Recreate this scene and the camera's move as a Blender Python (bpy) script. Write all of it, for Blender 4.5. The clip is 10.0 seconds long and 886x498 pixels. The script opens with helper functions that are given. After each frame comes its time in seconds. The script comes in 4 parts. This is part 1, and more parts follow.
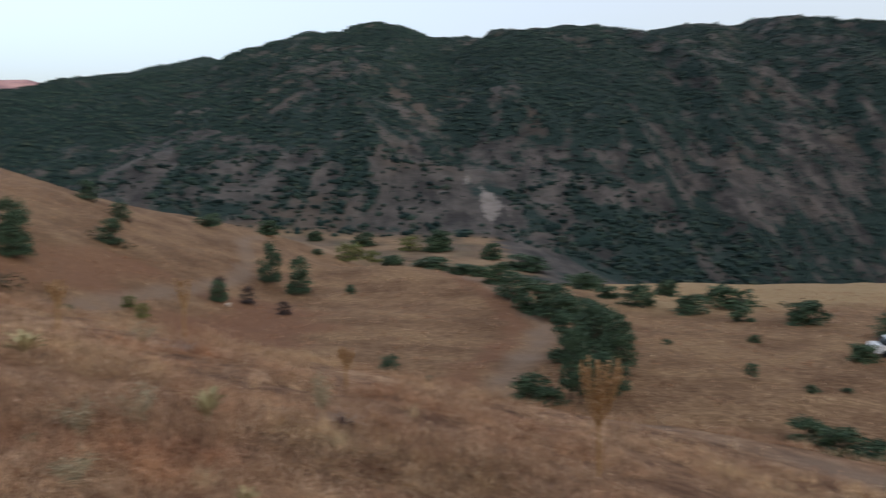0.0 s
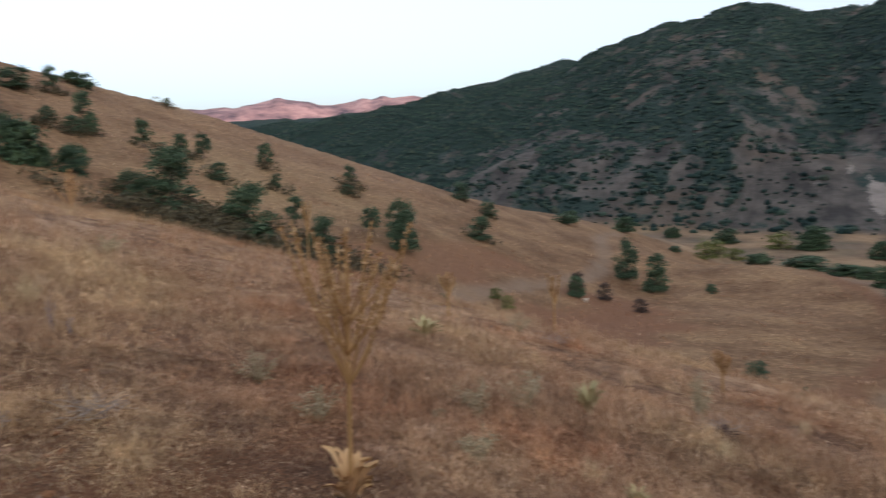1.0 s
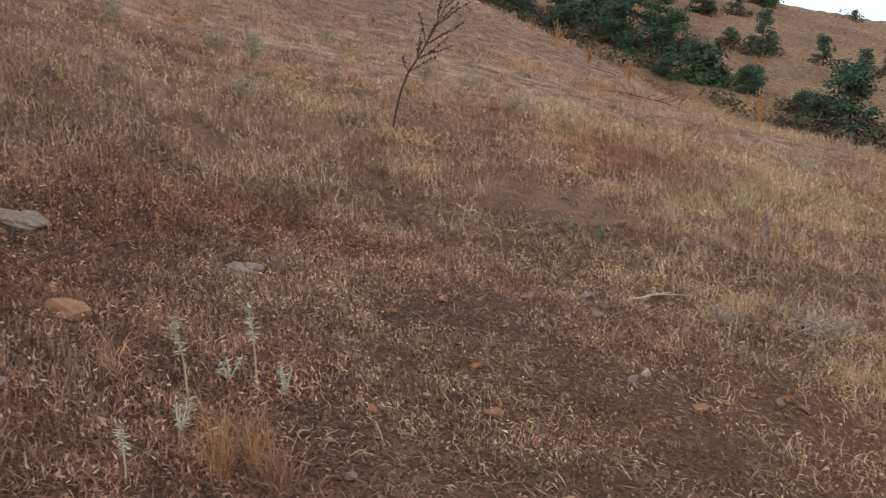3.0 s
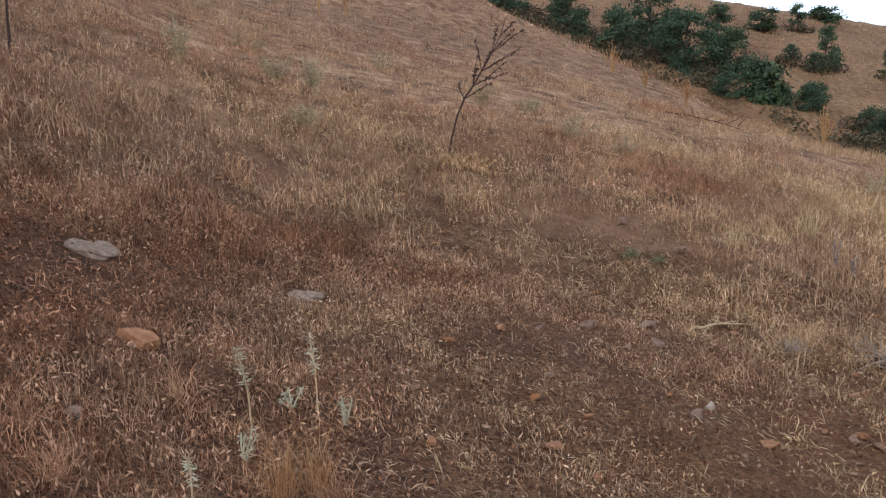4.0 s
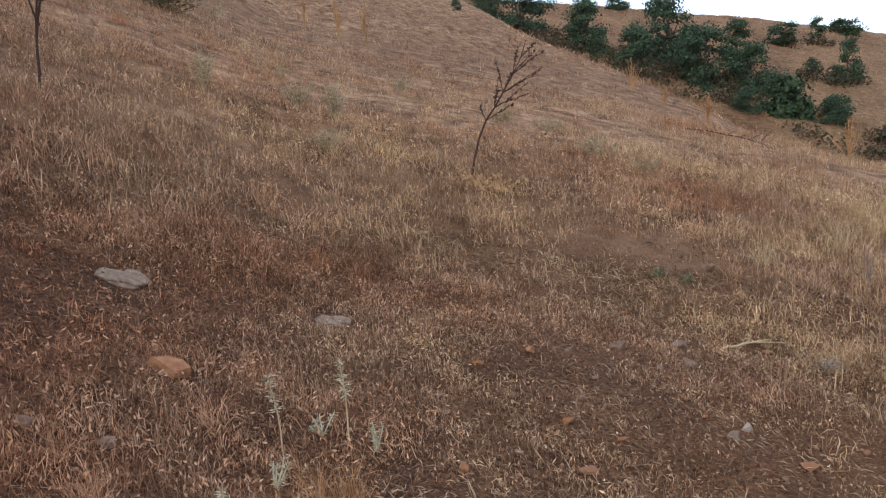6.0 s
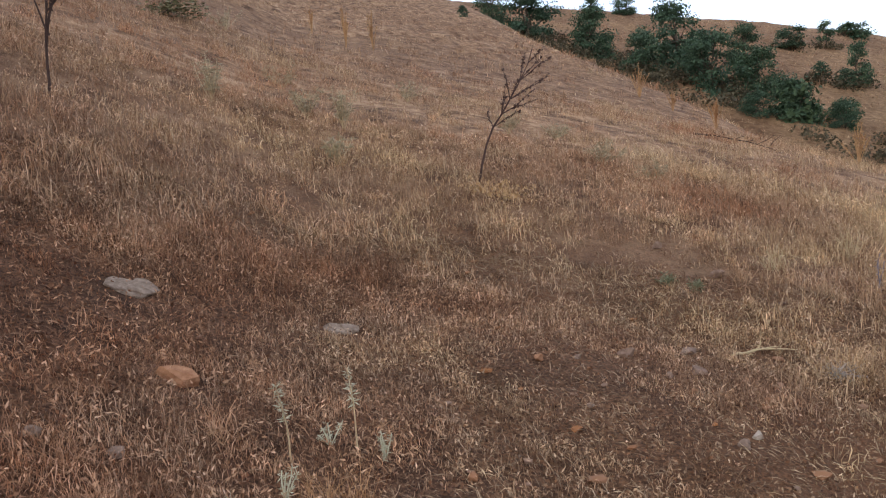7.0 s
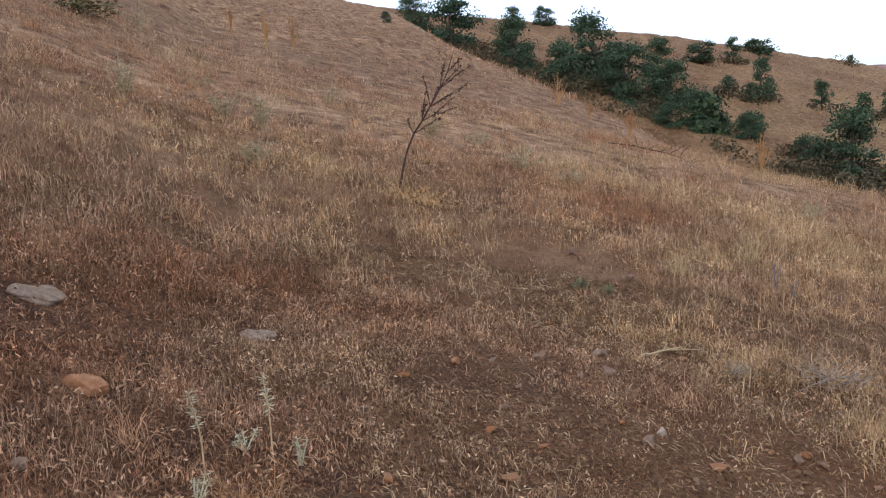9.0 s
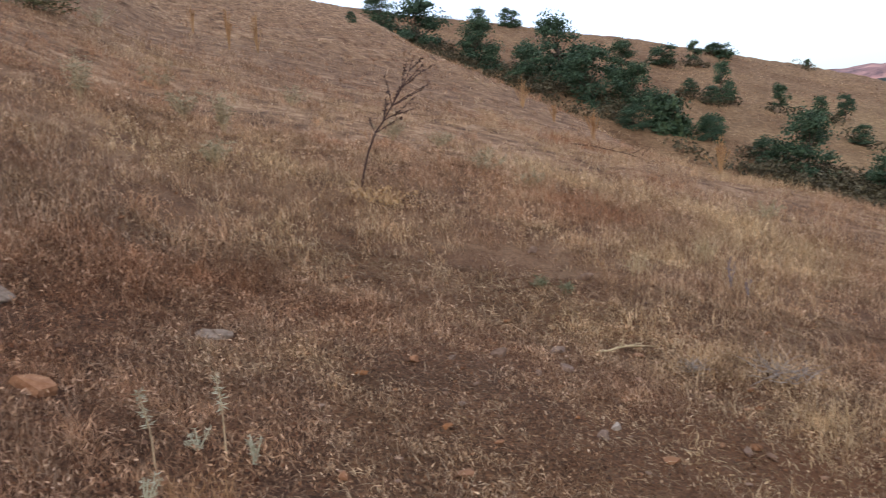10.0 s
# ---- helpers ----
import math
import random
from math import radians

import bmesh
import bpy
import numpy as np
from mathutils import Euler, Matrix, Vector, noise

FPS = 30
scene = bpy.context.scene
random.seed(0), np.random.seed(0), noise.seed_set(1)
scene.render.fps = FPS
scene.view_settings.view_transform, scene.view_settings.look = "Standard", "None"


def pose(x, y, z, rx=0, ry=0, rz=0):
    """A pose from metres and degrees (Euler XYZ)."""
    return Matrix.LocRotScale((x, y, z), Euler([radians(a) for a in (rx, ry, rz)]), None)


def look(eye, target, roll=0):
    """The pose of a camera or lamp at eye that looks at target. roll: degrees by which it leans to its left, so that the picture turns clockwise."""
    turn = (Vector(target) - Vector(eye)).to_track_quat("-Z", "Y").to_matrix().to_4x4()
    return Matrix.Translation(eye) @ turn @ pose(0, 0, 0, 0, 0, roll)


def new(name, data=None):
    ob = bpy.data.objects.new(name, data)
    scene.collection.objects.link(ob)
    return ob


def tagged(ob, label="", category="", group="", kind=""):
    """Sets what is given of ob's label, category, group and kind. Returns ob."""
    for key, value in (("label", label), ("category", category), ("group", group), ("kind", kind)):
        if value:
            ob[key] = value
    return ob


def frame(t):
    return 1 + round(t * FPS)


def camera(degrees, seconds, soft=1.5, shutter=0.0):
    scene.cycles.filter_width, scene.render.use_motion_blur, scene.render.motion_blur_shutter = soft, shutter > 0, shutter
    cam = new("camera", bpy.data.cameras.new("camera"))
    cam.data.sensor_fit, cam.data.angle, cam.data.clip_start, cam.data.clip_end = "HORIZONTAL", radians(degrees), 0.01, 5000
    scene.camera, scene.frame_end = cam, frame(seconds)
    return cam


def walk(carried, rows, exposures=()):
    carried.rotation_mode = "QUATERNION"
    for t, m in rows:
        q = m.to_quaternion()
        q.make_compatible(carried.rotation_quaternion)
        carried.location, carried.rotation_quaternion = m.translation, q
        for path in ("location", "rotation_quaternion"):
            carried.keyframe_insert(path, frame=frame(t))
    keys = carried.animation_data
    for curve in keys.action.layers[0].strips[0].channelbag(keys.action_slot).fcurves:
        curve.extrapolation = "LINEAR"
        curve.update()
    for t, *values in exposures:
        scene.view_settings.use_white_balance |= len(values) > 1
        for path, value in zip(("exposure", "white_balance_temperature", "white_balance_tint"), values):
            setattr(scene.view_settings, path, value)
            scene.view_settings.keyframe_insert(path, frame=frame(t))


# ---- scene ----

# ---------------------------------------------------------------- camera
cam = camera(61.0, 10.0, soft=1.15, shutter=0.38)
EYE = 1.45          # height of the first eye over the ground below it
PATH = [            # seconds, place, pitch, roll, yaw
    (0, 0.000, -0.000, -0.000, -6.50, -0.00, 0.00),
    (0.5, -0.100, 0.009, 0.009, -6.38, 1.45, 14.84),
    (1, -0.206, -0.008, 0.006, -6.17, 2.48, 26.46),
    (1.5, -0.334, -0.045, -0.007, -6.28, 2.79, 40.17),
    (2, -0.445, -0.143, -0.017, -7.79, 2.28, 56.29),
    (2.5, -0.524, -0.223, -0.040, -9.98, 2.42, 68.55),
    (3, -0.541, -0.283, -0.036, -9.92, 2.37, 73.97),
    (4.5, -0.557, -0.304, 0.012, -7.42, 3.42, 78.84),
    (5, -0.568, -0.313, 0.002, -6.88, 3.98, 79.04),
    (5.5, -0.566, -0.321, 0.005, -6.69, 4.09, 79.19),
    (7, -0.572, -0.320, 0.018, -5.92, 4.52, 80.08),
    (7.5, -0.551, -0.304, 0.020, -5.78, 4.35, 79.64),
    (8, -0.522, -0.279, 0.018, -5.91, 3.95, 75.44),
    (8.5, -0.505, -0.279, 0.016, -5.94, 3.90, 74.25),
    (9, -0.515, -0.302, 0.020, -5.91, 3.95, 74.29),
    (9.5, -0.522, -0.304, 0.016, -5.89, 3.97, 74.82),
    (10, -0.493, -0.266, 0.005, -6.02, 3.83, 71.73),
]
walk(cam, [(t, pose(x, y, EYE + z, 90 + pitch, roll, yaw)) for t, x, y, z, pitch, roll, yaw in PATH],
     exposures=[(0.0, 0.12, 7200, 7), (1.0, 0.30, 7150, 7), (2.2, 0.50, 6950, 7), (10.0, 0.55, 6950, 7)])

# ---------------------------------------------------------------- light
# Dusk: a low sun, hidden by an unseen hill added behind, so that only the far range still has it.
SUN_UP, SUN_TURN = 5.0, 125.0     # degrees above the horizon, and from +y towards +x
SUN_X, SUN_Y = math.sin(radians(SUN_TURN)), math.cos(radians(SUN_TURN))
world = bpy.data.worlds.new("dusk_sky")
scene.world = world
world.use_nodes = True
wn = world.node_tree.nodes
sky = wn.new("ShaderNodeTexSky")
sky.sky_type = "NISHITA"
sky.sun_disc = False
sky.sun_elevation = radians(SUN_UP)
sky.sun_rotation = radians(SUN_TURN)
sky.altitude = 650.0
sky.air_density = 0.65
sky.dust_density = 10.0
sky.ozone_density = 2.5
wn["Background"].inputs[1].default_value = 0.9
haze = wn.new("ShaderNodeHueSaturation")      # the haze of the evening pales the blue
haze.inputs["Saturation"].default_value = 0.8
veil = wn.new("ShaderNodeMix")
veil.data_type = "RGBA"
veil.inputs[0].default_value = 0.4
veil.inputs[7].default_value = (1.0, 0.97, 0.96, 1)
world.node_tree.links.new(sky.outputs[0], haze.inputs["Color"])
world.node_tree.links.new(haze.outputs[0], veil.inputs[6])
world.node_tree.links.new(veil.outputs[2], wn["Background"].inputs[0])

sun = new("sun", bpy.data.lights.new("sun", "SUN"))
sun.data.energy = 2.3
sun.data.angle = radians(0.5)
sun.data.color = (1.0, 0.43, 0.49)
sun.matrix_world = look((SUN_X * math.cos(radians(SUN_UP)) * 100, SUN_Y * math.cos(radians(SUN_UP)) * 100, math.sin(radians(SUN_UP)) * 100), (0, 0, 0))
# ---------------------------------------------------------------- lie of the land
def hash2(i, j, seed):
    h = np.sin(i * 127.1 + j * 311.7 + seed * 74.7) * 43758.5453
    return h - np.floor(h)


def vnoise(x, y, seed=0):
    """Smooth noise from -1 to 1 with a cell of 1."""
    i, j = np.floor(x), np.floor(y)
    u, v = x - i, y - j
    u, v = u * u * u * (u * (6 * u - 15) + 10), v * v * v * (v * (6 * v - 15) + 10)
    a, b = hash2(i, j, seed), hash2(i + 1, j, seed)
    c, d = hash2(i, j + 1, seed), hash2(i + 1, j + 1, seed)
    return 2 * (a + (b - a) * u + (c - a) * v + (a - b - c + d) * u * v) - 1


def fbm(x, y, octaves=4, seed=0):
    total, amp = 0.0, 0.5
    for k in range(octaves):
        total = total + amp * vnoise(x * 2 ** k, y * 2 ** k, seed + 3 * k)
        amp *= 0.5
    return total


def soft(x, w):
    """A ramp that begins softly over a width w."""
    return w * np.logaddexp(0, x / w)


def smax(a, b, w):
    return np.logaddexp(a / w, b / w) * w


def step(x):
    x = np.clip(x, 0, 1)
    return x * x * (3 - 2 * x)


def bump(x, c, w):
    return np.exp(-((x - c) / w) ** 2)


def near_slope(x, y):
    """The open slope on which the camera stands: it rises to the left and ends on a brow."""
    xc = -80 + soft(x + 80, 4)
    z = -0.21 * xc - 0.19 * y
    z = z + 0.00095 * np.minimum(xc, 0) ** 2 + 0.1 * np.minimum(x + 80, 0)
    z = z - 0.27 * np.exp(-((x + 4.2) ** 2 + (y - 1.0) ** 2) / 9.0)
    z = z + 0.9 * (1 - np.exp(-(np.minimum(y, 0) / 3) ** 2))
    brow = 13.0 + 0.5 * vnoise(x / 9.0, x * 0 + 0.3, 5) + 0.0006 * x * x * (x < 0)
    z = z - 0.5 * soft(y - brow, 0.9) + 0.04 * soft(x - 4, 2) + 0.11 * np.exp(-((x - 5) ** 2 / 12 + (y - 11.6) ** 2 / 6))
    z = z - 0.52 * np.exp(-((x + 19.5) ** 2 + (y - 12.5) ** 2) / 34.0)
    z = z + 0.018 * np.clip(y, 0, 13) * step((x + 9) / 9) + 0.05 * soft(-y - 8, 3)
    return z


def second_hill(x, y):
    """The hill across the gully, its flank facing right, its crest running away from the camera."""
    z = 1.45 - 15.0 - 0.40 * x - 0.08 * (y - 40)
    n = -0.905 * x + 0.425 * y
    crest = 76.5 + 9.5 * bump(y, 52, 24) - 6.0 * bump(y, 85, 14)
    return z - 0.55 * soft(n - crest, 3.0)


def valley(x, y):
    z = 1.45 - 8.5 - 0.076 * (y - 22)
    edge = 86.0 + 0.05 * x + 70 * step((-x - 2) / 40)
    drop = soft(y - edge, 2.5)
    z = z - 0.5 * drop
    low = -20.5 - 0.40 * soft(x - 22, 6) - 0.01 * (y - 150)
    return smax(z, low, 1.2)


def far_hills(x, y):
    """The scrub-covered hillside across the valley and the ranges behind it."""
    top = 116.0 - 54.0 * step((-x - 50) / 330) - 50.0 * step((-x - 420) / 600)
    top = top + 2 * bump(x, -60, 45) - 6 * bump(x, 0, 30) - 5 * bump(x, 62, 30) - 7 * bump(x, -95, 40) + 4 * bump(x, -170, 45) + 6 * bump(x, 285, 60) + 1.5 * vnoise(x / 70, y * 0, 11) + 0.7 * vnoise(x / 22, y * 0, 12)
    foot = 235.0 + 25 * vnoise(x / 90, y * 0, 21) - 30 * step((x - 10) / 80)
    k = (y - foot) / 520.0
    rib = 1 - np.abs(fbm(x / 75 + 0.25 * vnoise(x / 60, y / 60, 9), y / 420, 3, 31)) * 2
    base = -24 - 0.40 * soft(x - 22, 6) * (1 - step((y - 250) / 250))
    z = base + (top - base) * (np.sin(np.clip(k, -0.3, 1) * math.pi / 2))
    z = z + (rib * 16 - 11) * step(k * 5) * (1 - 0.8 * step((k - 0.75) * 4))
    z = z + 5 * fbm(x / 28, y / 28, 3, 41) * step(k * 5) * (1 - 0.85 * step((k - 0.7) * 4))
    z = z - 0.30 * soft(y - foot - 540, 20)
    return z


def ranges(x, y):
    """Darker ridges up the valley, and the far range that still has the sun."""
    r = np.hypot(x, y)
    az = np.degrees(np.arctan2(-x, np.maximum(y, 1e-6)))
    z2 = (r * np.tan(np.radians(4.45 + 0.25 * vnoise(az / 5, az * 0, 51) + 0.1 * vnoise(az / 1.2, az * 0, 52))) * bump(r, 2100, 450)
          + 22 * fbm(x / 160, y / 160, 4, 53) * step((r - 1000) / 500) - 20)
    peak = 5.25 + 0.55 * bump(az, 38.3, 2.6) + 0.5 * bump(az, 30.3, 3.0) + 0.12 * vnoise(az * 1.3, az * 0, 61)
    z3 = r * np.tan(np.radians(peak)) * bump(r, 4100, 700) + 60 * fbm(x / 420, y / 420, 4, 63) * bump(r, 3600, 500) - 20
    return np.maximum(z2, z3) * (y > 0) - 60 * (y <= 0)


FAR = 1.5     # how much farther off than the brow everything across the gully lies


def land(x, y):
    x, y = np.asarray(x, float), np.asarray(y, float)
    u, v = x / FAR, y / FAR
    over = smax(second_hill(u, v), valley(u, v), 0.5)
    across = EYE + FAR * (over - EYE)
    front = step((v - 120) / 60)
    across = across * (1 - front) + smax(across, EYE + FAR * (far_hills(u, v) - EYE), 3.0) * front
    # the rounded spur inside the bend of the field track
    a, c = 0.74 * (x + 9) - 0.67 * (y - 112), 0.67 * (x + 9) + 0.74 * (y - 112)
    across = across + 3.5 * np.exp(-(a / 28) ** 2 - (c / 12) ** 2)
    r = np.hypot(x, y)
    across = across + 0.45 * fbm(x / 13, y / 13, 3, 72) * step((y - 15) / 10) * (1 - step((r - 200) / 80))
    z = smax(near_slope(x, y), across, 0.5) + 0.10 * fbm(x / 1.6, y / 1.6, 4, 71) * step(r / 3)
    # narrow paths trodden by grazing animals along the upper slope
    upper = step((r - 24) / 12) * (1 - step((r - 130) / 30)) * step((z - 3) / 3)
    z = z + upper * 0.11 * np.sin(2 * math.pi * z / 0.62 + 5 * vnoise(x / 6, y / 6, 77) + 2 * vnoise(x / 1.7, y / 1.7, 78))
    z = np.where(r > 1150, np.maximum(z, ranges(x, y)), z)
    # an unseen high hill added behind, to keep the evening sun off the valley
    q, p = x * SUN_X + y * SUN_Y, y * SUN_X - x * SUN_Y
    return smax(z, 560 * np.exp(-(p / 2600) ** 2) * bump(q, 1500, 350) - 400 * (1 - bump(q, 1500, 900)), 3.0)
# ---------------------------------------------------------------- materials
def material(name, rough=0.9):
    m = bpy.data.materials.new(name)
    m.use_nodes = True
    b = m.node_tree.nodes["Principled BSDF"]
    b.inputs["Roughness"].default_value = rough
    b.inputs["Specular IOR Level"].default_value = 0.2
    return m, m.node_tree.nodes, m.node_tree.links, b


def noise_tex(n, l, scale, detail=4.0, rough=0.55, coords=None):
    t = n.new("ShaderNodeTexNoise")
    t.inputs["Scale"].default_value, t.inputs["Detail"].default_value, t.inputs["Roughness"].default_value = scale, detail, rough
    if coords is None:
        coords = n.new("ShaderNodeNewGeometry").outputs["Position"]
    l.new(coords, t.inputs["Vector"])
    return t.outputs["Fac"]


def ramp(n, l, fac, stops):
    r = n.new("ShaderNodeValToRGB")
    e = r.color_ramp.elements
    while len(e) < len(stops):
        e.new(0.5)
    for k, (p, c) in zip(e, stops):
        k.position, k.color = p, (*c, 1) if len(c) == 3 else c
    l.new(fac, r.inputs[0])
    return r.outputs[0]


def mix(n, l, fac, a, b, mode="MIX"):
    m = n.new("ShaderNodeMix")
    m.data_type, m.blend_type = "RGBA", mode
    for sock, v in ((m.inputs[0], fac), (m.inputs[6], a), (m.inputs[7], b)):
        if isinstance(v, (int, float)):
            sock.default_value = v
        elif isinstance(v, tuple):
            sock.default_value = (*v, 1)
        else:
            l.new(v, sock)
    return m.outputs[2]


def bumped(n, l, b, height, strength, distance):
    k = n.new("ShaderNodeBump")
    k.inputs["Strength"].default_value, k.inputs["Distance"].default_value = strength, distance
    l.new(height, k.inputs["Height"])
    l.new(k.outputs[0], b.inputs["Normal"])


def attribute(n, name):
    a = n.new("ShaderNodeAttribute")
    a.attribute_name = name
    return a.outputs["Fac"]


def soil_material():
    m, n, l, b = material("dry_hillside")
    big, mid, fine = noise_tex(n, l, 0.35, 5), noise_tex(n, l, 3.0, 6), noise_tex(n, l, 45.0, 8, 0.7)
    # soil and crumb tones are darkened to stand in for shade between the stems
    c = ramp(n, l, mid, [(0.3, (0.070, 0.034, 0.020)), (0.5, (0.128, 0.063, 0.037)), (0.68, (0.20, 0.105, 0.062))])
    c = mix(n, l, ramp(n, l, big, [(0.4, (0, 0, 0)), (0.62, (0.6, 0.6, 0.6))]), c, (0.17, 0.088, 0.045))
    tuft = noise_tex(n, l, 2.0, 9, 0.75)
    # the darkest stop paints the shade under the grass tufts
    far = ramp(n, l, tuft, [(0.36, (0.070, 0.035, 0.021)), (0.45, (0.22, 0.120, 0.069)), (0.55, (0.40, 0.235, 0.138)), (0.65, (0.60, 0.395, 0.245))])
    crumb = n.new("ShaderNodeTexVoronoi")
    crumb.inputs["Scale"].default_value = 85.0
    l.new(n.new("ShaderNodeNewGeometry").outputs["Position"], crumb.inputs["Vector"])
    c = mix(n, l, 0.8, c, ramp(n, l, crumb.outputs["Color"], [(0.1, (0.42, 0.38, 0.36)), (0.45, (1.0, 0.95, 0.92)), (0.8, (1.75, 1.7, 1.6))]), "MULTIPLY")
    c = mix(n, l, attribute(n, "straw"), c, far)
    thin = ramp(n, l, tuft, [(0.32, (0.105, 0.052, 0.026)), (0.44, (0.175, 0.094, 0.047)), (0.56, (0.255, 0.146, 0.078)), (0.68, (0.39, 0.25, 0.143))])
    thin = mix(n, l, 0.9, thin, ramp(n, l, noise_tex(n, l, 0.13, 5, 0.7), [(0.36, (0.62, 0.56, 0.50)), (0.5, (1, 1, 1)), (0.62, (1.3, 1.38, 1.36))]), "MULTIPLY")
    c = mix(n, l, attribute(n, "sparse"), c, thin)
    c = mix(n, l, attribute(n, "red"), c, mix(n, l, tuft, (0.135, 0.058, 0.030), (0.27, 0.128, 0.068)))
    c = mix(n, l, attribute(n, "field"), c, ramp(n, l, tuft, [(0.3, (0.23, 0.14, 0.066)), (0.5, (0.34, 0.225, 0.115)), (0.7, (0.50, 0.36, 0.205))]))
    c = mix(n, l, attribute(n, "track"), c, mix(n, l, mid, (0.20, 0.130, 0.090), (0.29, 0.202, 0.142)))
    c = mix(n, l, 0.75, c, ramp(n, l, fine, [(0.3, (0.55, 0.5, 0.47)), (0.5, (1, 1, 1)), (0.7, (1.3, 1.28, 1.22))]), "MULTIPLY")
    l.new(c, b.inputs["Base Color"])
    bumped(n, l, b, mix(n, l, 0.5, fine, tuft), 0.8, 0.06)
    return m


def scrub_hill_material():
    m, n, l, b = material("scrub_hill")
    big, mid, fine = noise_tex(n, l, 0.011, 6, 0.6), noise_tex(n, l, 0.06, 6, 0.65), noise_tex(n, l, 0.2, 7, 0.78)
    k = n.new("ShaderNodeMapping")
    k.inputs["Scale"].default_value = (0.085, 0.012, 0.02)
    k.inputs["Rotation"].default_value = (0, 0, 0.12)
    l.new(n.new("ShaderNodeNewGeometry").outputs["Position"], k.inputs["Vector"])
    streak = noise_tex(n, l, 1.0, 7, 0.65, k.outputs[0])
    # streaks: erosion marks, their contrast raised to paint in the shading of the ribs
    earth = ramp(n, l, mix(n, l, 0.5, mid, streak), [(0.41, (0.040, 0.036, 0.034)), (0.48, (0.072, 0.063, 0.057)), (0.56, (0.118, 0.101, 0.089))])
    earth = mix(n, l, ramp(n, l, big, [(0.52, (0, 0, 0)), (0.62, (0.462, 0.504, 0.532))]), earth, (0.125, 0.090, 0.066))
    earth = mix(n, l, attribute(n, "slate"), earth, ramp(n, l, mix(n, l, 0.4, mix(n, l, 0.5, mid, streak), fine), [(0.41, (0.010, 0.012, 0.014)), (0.49, (0.036, 0.033, 0.034)), (0.55, (0.17, 0.130, 0.114))]))
    # cool scrub green, lifted a little to paint in the haze before it
    green = ramp(n, l, fine, [(0.3, (0.008, 0.023, 0.021)), (0.55, (0.016, 0.036, 0.031)), (0.75, (0.038, 0.054, 0.037))])
    f = mix(n, l, 0.62, fine, mix(n, l, 0.55, mid, streak))
    grown = n.new("ShaderNodeMath")
    grown.operation, grown.inputs[1].default_value = "MULTIPLY_ADD", 0.17
    l.new(attribute(n, "scrub"), grown.inputs[0])
    l.new(f, grown.inputs[2])
    c = mix(n, l, ramp(n, l, grown.outputs[0], [(0.55, (0, 0, 0)), (0.61, (0.96, 0.96, 0.96))]), earth, green)
    scar = n.new("ShaderNodeMath")
    scar.operation = "MULTIPLY_ADD"
    l.new(mix(n, l, 0.5, fine, streak), scar.inputs[0])
    scar.inputs[1].default_value = 2.0
    l.new(attribute(n, "bare"), scar.inputs[2])
    half = n.new("ShaderNodeMath")
    half.operation = "MULTIPLY"
    half.inputs[1].default_value = 0.5
    l.new(scar.outputs[0], half.inputs[0])
    c = mix(n, l, ramp(n, l, half.outputs[0], [(0.0, (0, 0, 0)), (0.72, (0, 0, 0)), (0.75, (1, 1, 1))]), c, ramp(n, l, mid, [(0.35, (0.15, 0.128, 0.115)), (0.65, (0.32, 0.275, 0.245))]))
    c = mix(n, l, attribute(n, "field"), c, ramp(n, l, f, [(0.36, (0.10, 0.068, 0.038)), (0.48, (0.25, 0.155, 0.088)), (0.6, (0.34, 0.225, 0.135))]))
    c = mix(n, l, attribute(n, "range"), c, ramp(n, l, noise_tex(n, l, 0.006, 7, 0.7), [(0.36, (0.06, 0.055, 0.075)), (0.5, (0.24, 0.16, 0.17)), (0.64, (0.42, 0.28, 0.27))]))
    l.new(c, b.inputs["Base Color"])
    bumped(n, l, b, mix(n, l, 0.5, mid, streak), 0.8, 6.0)
    return m


def leaf_material(name, dark, light, rough=0.6):
    m, n, l, b = material(name, rough)
    isl = n.new("ShaderNodeNewGeometry").outputs["Random Per Island"]
    ob = n.new("ShaderNodeObjectInfo").outputs["Random"]
    c = mix(n, l, isl, dark, light)
    c = mix(n, l, 0.5, c, mix(n, l, ob, (0.75, 0.8, 0.8), (1.2, 1.12, 0.95)), "MULTIPLY")
    l.new(c, b.inputs["Base Color"])
    return m


def bark_material(name, a, c2, scale=30):
    m, n, l, b = material(name)
    f = noise_tex(n, l, scale, 6, 0.7)
    l.new(mix(n, l, f, a, c2), b.inputs["Base Color"])
    bumped(n, l, b, f, 0.6, 0.01)
    return m


SOIL, SCRUB = soil_material(), scrub_hill_material()
OAK_LEAF = leaf_material("oak_leaves", (0.030, 0.062, 0.038), (0.098, 0.155, 0.092))
BUSH_LEAF = leaf_material("bush_leaves", (0.024, 0.053, 0.03), (0.095, 0.145, 0.078))
LIME_LEAF = leaf_material("willow_leaves", (0.09, 0.11, 0.035), (0.20, 0.21, 0.07))
BRUSH_LEAF = leaf_material("brown_brush", (0.06, 0.052, 0.034), (0.17, 0.135, 0.08))
# far scrub: cool greens with some distance haze mixed into the colour
FAR_LEAF, _n, _l, _b = material("far_scrub")
_l.new(ramp(_n, _l, _n.new("ShaderNodeNewGeometry").outputs["Random Per Island"], [(0.0, (0.010, 0.023, 0.022)), (0.55, (0.021, 0.043, 0.037)), (0.85, (0.037, 0.062, 0.047)), (1.0, (0.055, 0.066, 0.050))]), _b.inputs["Base Color"])
BARK = bark_material("oak_bark", (0.05, 0.04, 0.03), (0.16, 0.13, 0.10))
